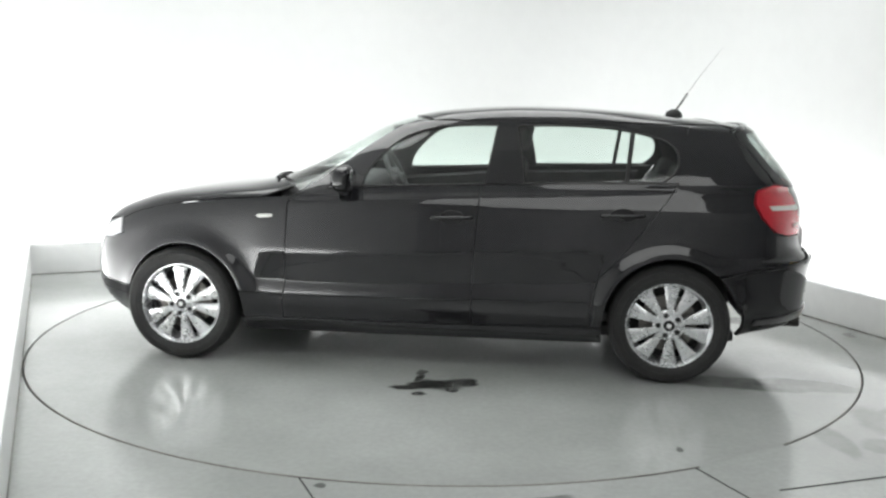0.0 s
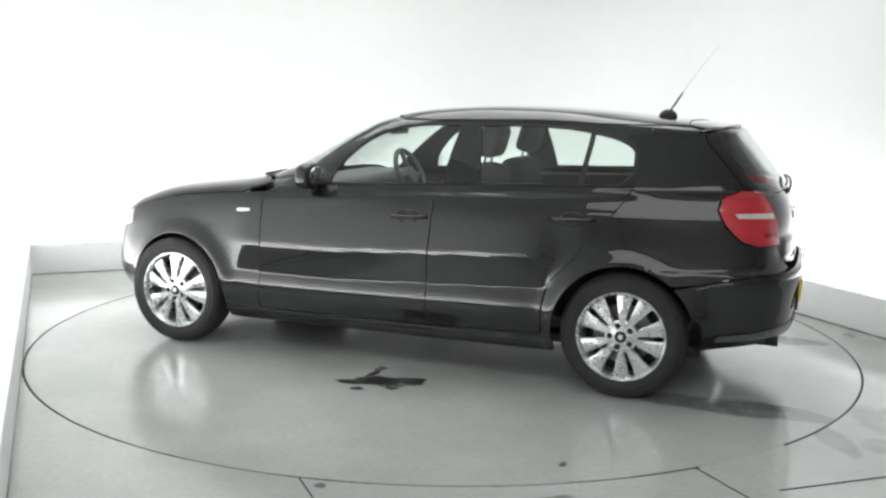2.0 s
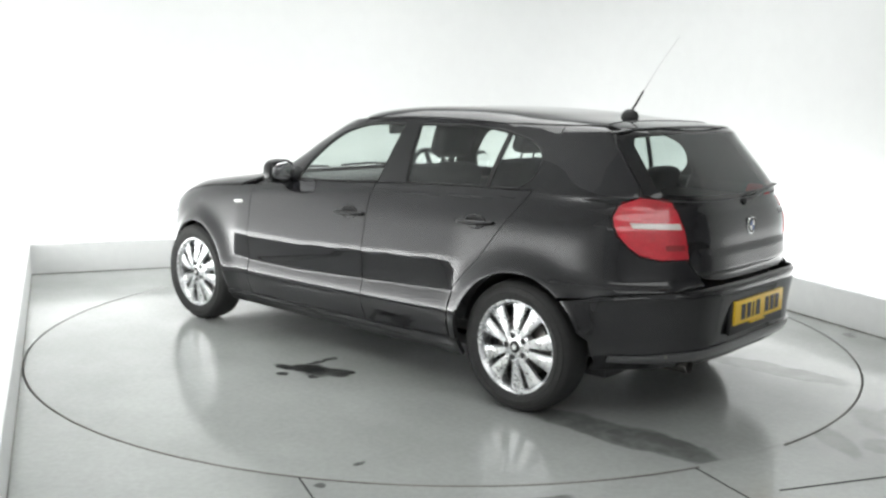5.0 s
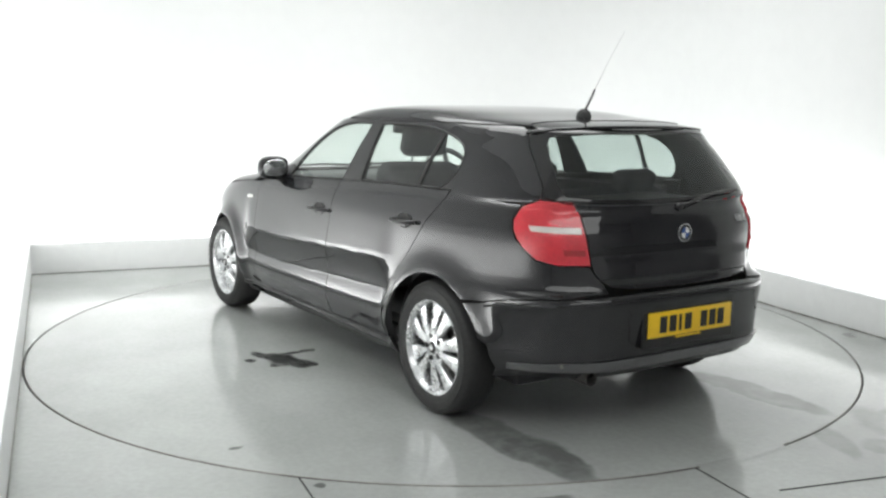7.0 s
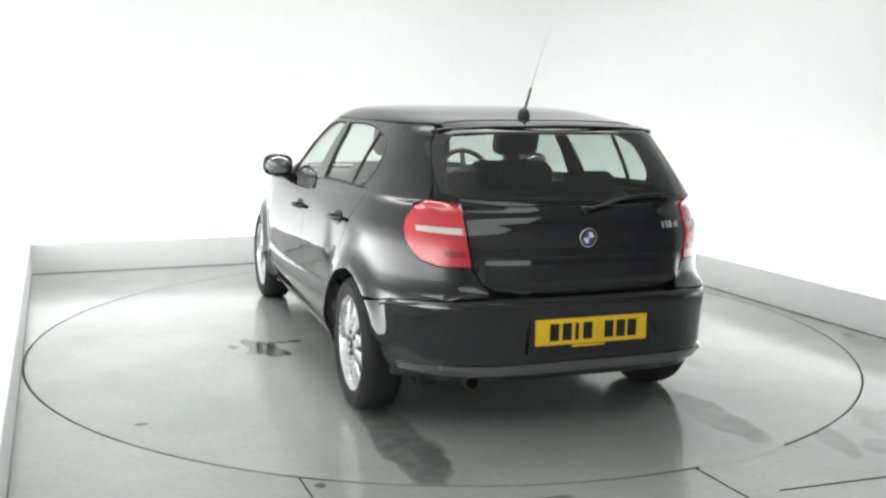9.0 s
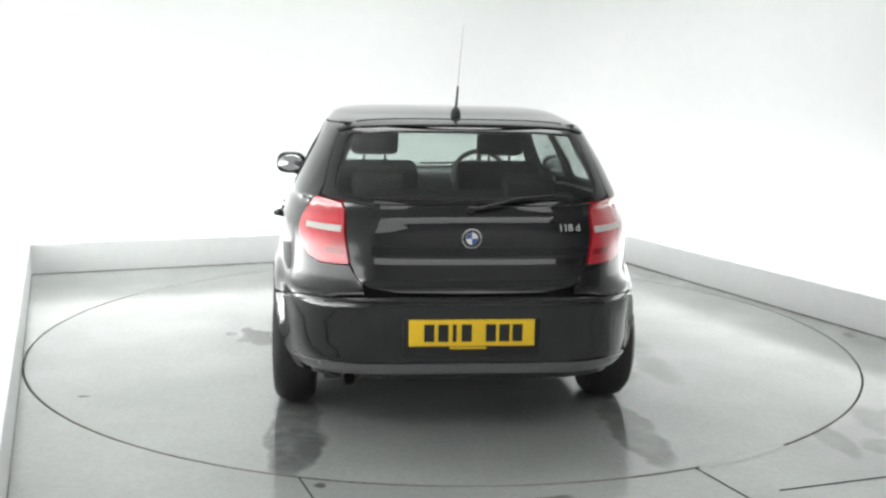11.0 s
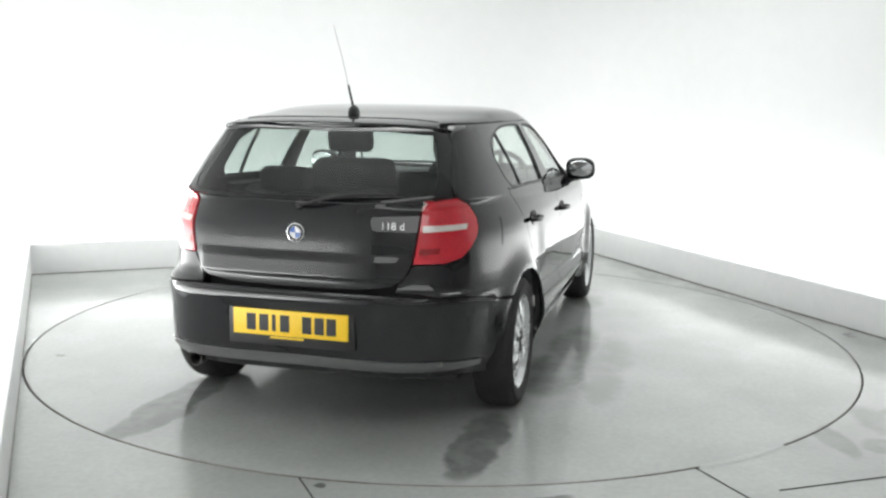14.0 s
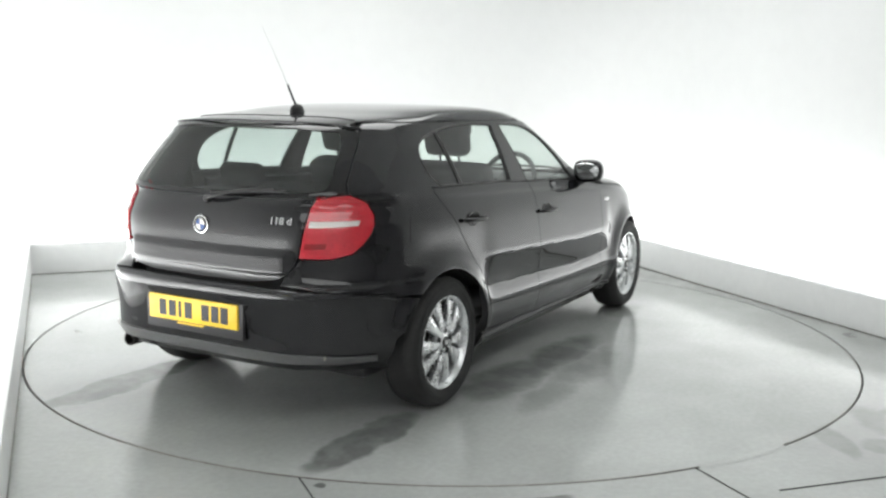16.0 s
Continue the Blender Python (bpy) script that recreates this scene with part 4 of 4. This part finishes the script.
# underbody and cabin
for mirror in (False, True):
    lining = [(-1.42, 0.66, 1.345), (-1.60, 0.54, 1.350), (-1.66, 0.49, 1.345), (-1.71, 0.50, 1.26), (-1.76, 0.54, 1.18), (-1.83, 0.56, 1.09), (-1.90, 0.53, 1.0), (-1.92, 0.60, 0.9), (-1.70, 0.74, 0.9), (-1.45, 0.78, 1.0), (-1.40, 0.72, 1.15)]
    skin_panel("pillar_lining", "round", polar(lining), CABIN, car, "dark pillar lining", step=0.06, thick=0.01, lift=-0.022, mirror=mirror)
liner = [(-1.70, 0.0), (-1.68, 0.3), (-1.60, 0.46)] + [(x, y - 0.035) for x, y in edge[1:]] + [(0.03, 0.40), (0.07, 0.20), (0.08, 0.0)]
skin_panel("headlining", "top", liner + [(x, -y) for x, y in liner[1:-1]][::-1], HEADLINER, car, "pale grey headlining", step=0.08, thick=0.01, lift=-0.032)
part("underbody", box_bm((-1.70, -0.62, 0.19), (1.60, 0.62, 0.25), 0.02), TRIM, car, "dark underbody")
part("cabin_floor", box_bm((-1.62, -0.66, 0.28), (0.95, 0.66, 0.34), 0.02), CABIN, car)
part("dashboard", box_bm((0.42, -0.70, 0.62), (0.80, 0.70, 0.985), 0.06, 3), CABIN, car, "dark dashboard")
part("parcel_shelf", box_bm((-1.93, -0.50, 0.97), (-1.32, 0.50, 1.00), 0.01), CABIN, car, "dark parcel shelf")
part("load_bay_trim", box_bm((-1.98, -0.46, 0.5), (-1.90, 0.46, 0.98), 0.02), CABIN, car)


def front_seat(y):
    lean = Matrix.Translation((-0.28, y, 0.55)) @ Matrix.Rotation(radians(-17), 4, "Y")
    seat = part("front_seat", box_bm((-0.32, y - 0.25, 0.36), (0.22, y + 0.25, 0.56), 0.07, 3), CLOTH, car, "dark cloth front seat")
    part("backrest", box_bm((-0.09, -0.25, -0.02), (0.07, 0.25, 0.58), 0.065, 3, lean), CLOTH, seat)
    part("headrest", box_bm((-0.05, -0.135, 0.63), (0.05, 0.135, 0.81), 0.045, 3, lean), CLOTH, seat)
    for q in (-0.06, 0.06):
        part("headrest_post", tube_bm([lean @ Vector((0, q, 0.55)), lean @ Vector((0, q, 0.66))], 0.007, 8), CHROME, seat)


front_seat(0.36)
front_seat(-0.36)
bench = part("rear_bench", box_bm((-1.22, -0.62, 0.38), (-0.75, 0.62, 0.58), 0.07, 3), CLOTH, car, "dark cloth rear bench")
lean = Matrix.Translation((-1.20, 0, 0.55)) @ Matrix.Rotation(radians(-20), 4, "Y")
part("bench_backrest", box_bm((-0.09, -0.60, 0.0), (0.06, 0.60, 0.50), 0.06, 3, lean), CLOTH, bench)
for y in (0.36, -0.36):
    part("headrest", box_bm((-0.045, y - 0.13, 0.46), (0.045, y + 0.13, 0.60), 0.04, 3, lean), CLOTH, bench)
wheel_m = Matrix.Translation((0.33, -0.36, 0.96)) @ Matrix.Rotation(radians(-66), 4, "Y")
ring = [wheel_m @ Vector((0.18 * math.cos(2 * math.pi * k / 32), 0.18 * math.sin(2 * math.pi * k / 32), 0)) for k in range(32)]
steer = part("steering_wheel", tube_bm(ring, 0.017, 10, True), CABIN, car, "dark steering wheel")
part("wheel_boss", lathe_bm([(0.0, 0.03), (0.06, 0.02), (0.07, -0.02), (0.0, -0.03)], 24, "Z", wheel_m), CABIN, steer)
for a in (0, 90, 270):
    part("wheel_spoke", tube_bm([wheel_m @ Vector((0.05 * math.cos(radians(a)), 0.05 * math.sin(radians(a)), 0)), wheel_m @ Vector((0.175 * math.cos(radians(a)), 0.175 * math.sin(radians(a)), 0))], 0.016, 8), CABIN, steer)
part("interior_mirror", box_bm((0.24, -0.12, 1.245), (0.27, 0.12, 1.305), 0.012, 2), CABIN, car, "small interior mirror")


# ---- wheels ----
def spoke_bm(angle):
    """One tapered blade from hub to rim, bowed outwards."""
    bm = bmesh.new()
    rows = []
    for r, w, y, d in ((0.060, 0.0125, 0.016, 0.030), (0.085, 0.0170, 0.016, 0.028), (0.110, 0.0225, 0.013, 0.027), (0.140, 0.0280, 0.009, 0.026), (0.170, 0.0335, 0.004, 0.024), (0.190, 0.0385, 0.001, 0.023), (0.203, 0.0440, -0.001, 0.022)):
        lean = math.radians(angle)
        c, s = math.cos(lean), math.sin(lean)
        ring = []
        for u, h in ((-w, y - d), (-w, y - 0.006), (-w * 0.72, y), (w * 0.72, y), (w, y - 0.006), (w, y - d)):
            ring.append(bm.verts.new((r * c - u * s, h, r * s + u * c)))
        rows.append(ring)
    for p, q in zip(rows, rows[1:]):
        for k in range(6):
            bm.faces.new((p[k], p[(k + 1) % 6], q[(k + 1) % 6], q[k]))
    bm.faces.new(rows[0][::-1])
    bm.faces.new(rows[-1])
    bmesh.ops.recalc_face_normals(bm, faces=bm.faces)
    return bm


def build_wheel():
    """A wheel about its own centre, its face towards +y."""
    wheel = mesh_object("wheel", lathe_bm([(0.217, -0.06), (0.221, 0.074), (0.2265, 0.080), (0.2255, 0.086), (0.219, 0.086), (0.212, 0.078), (0.204, 0.058), (0.199, 0.040), (0.196, -0.06), (0.217, -0.06)], 72), ALLOY, None, "silver ten-spoke alloy wheel with black tyre")
    prof = [(0.214, 0.070), (0.224, 0.086), (0.248, 0.094), (0.275, 0.095), (0.296, 0.088), (0.308, 0.074), (0.3145, 0.050), (0.315, 0.0), (0.3145, -0.050), (0.308, -0.074), (0.29, -0.09), (0.22, -0.09), (0.214, -0.07), (0.214, 0.070)]
    part("tyre", lathe_bm(prof, 72), RUBBER, wheel, "black road tyre")
    for r in (0.2565, 0.287):
        part("tyre_rib", lathe_bm([(r - 0.002, 0.0935), (r, 0.0965), (r + 0.002, 0.0925)], 72), RUBBER, wheel)
    for y in (-0.035, 0.0, 0.035):
        part("tread_groove", lathe_bm([(0.3152, y - 0.004), (0.3158, y - 0.004), (0.3158, y + 0.004), (0.3152, y + 0.004)], 72), PIT, wheel)
    for k in range(5):
        for off in (-15.6, 15.6):
            bm = spoke_bm(90 + 72 * k + off)
            bmesh.ops.translate(bm, vec=(0, 0.066, 0), verts=bm.verts)
            part("spoke", bm, ALLOY, wheel)
        a = radians(90 + 36 + 72 * k)
        part("wheel_bolt", lathe_bm([(0.0, 0.008), (0.010, 0.008), (0.0135, 0.006), (0.0135, 0.0), (0.0, 0.0)], 14, "Y", Matrix.Translation((0.055 * math.cos(a), 0.073, 0.055 * math.sin(a)))), BLACK_INK, wheel, "dark wheel bolt")
    part("hub_plate", lathe_bm([(0.0, 0.080), (0.030, 0.080), (0.038, 0.076), (0.068, 0.0745), (0.082, 0.068), (0.082, 0.03), (0.0, 0.03)], 40), ALLOY, wheel)
    part("hub_cap", lathe_bm([(0.0, 0.088), (0.024, 0.086), (0.029, 0.080), (0.029, 0.076), (0.0, 0.076)], 28), BLACK_INK, wheel, "dark round hub cap")
    part("cap_mark", lathe_bm([(0.0, 0.0890), (0.013, 0.0884), (0.013, 0.0868), (0.0, 0.0868)], 20), WHITE_INK, wheel, "pale centre of the hub cap")
    part("brake_disc", lathe_bm([(0.07, 0.015), (0.150, 0.015), (0.150, -0.006), (0.07, -0.006), (0.07, 0.015)], 48), DISC_STEEL, wheel, "dull steel brake disc")
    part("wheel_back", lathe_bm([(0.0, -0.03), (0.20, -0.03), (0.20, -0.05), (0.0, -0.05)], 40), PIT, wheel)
    return wheel


first = build_wheel()
places = [(1.325, 0.766, 0.315, 0, 59), (-1.332, 0.756, 0.315, 0, 54), (1.325, -0.766, 0.315, 180, 20), (-1.332, -0.756, 0.315, 180, 33)]
for k, (x, y, z, rz, spin) in enumerate(places):
    m = pose(x, y, z, 0, 0, rz) @ Matrix.Rotation(radians(spin), 4, "Y")
    w = first if k == 0 else copy_thing(first, m)
    w.parent = car
    w.matrix_basis = m
    if k == 0:
        scene.view_layers[0].update()


# ---- movement: turntable and car turn together ----
OFFSET = Vector((0.025, 0.112, 0))
START, RATE = 173.02, -6.975
ASKEW = Matrix.Translation((-1.9, 0, 0)) @ Matrix.Rotation(radians(-0.5), 4, "Z") @ Matrix.Translation((1.9, 0, 0))  # the car stands a little crooked on the deck


def motions():
    deck_rows, car_rows = [], []
    for k in range(33):
        t = 0.5 * k
        turn = pose(0, 0, 0, 0, 0, START + RATE * t)
        deck_rows.append((t, turn))
        car_rows.append((t, turn @ Matrix.Translation(OFFSET) @ ASKEW))
    walk(turntable, deck_rows)
    walk(car, car_rows)


motions()
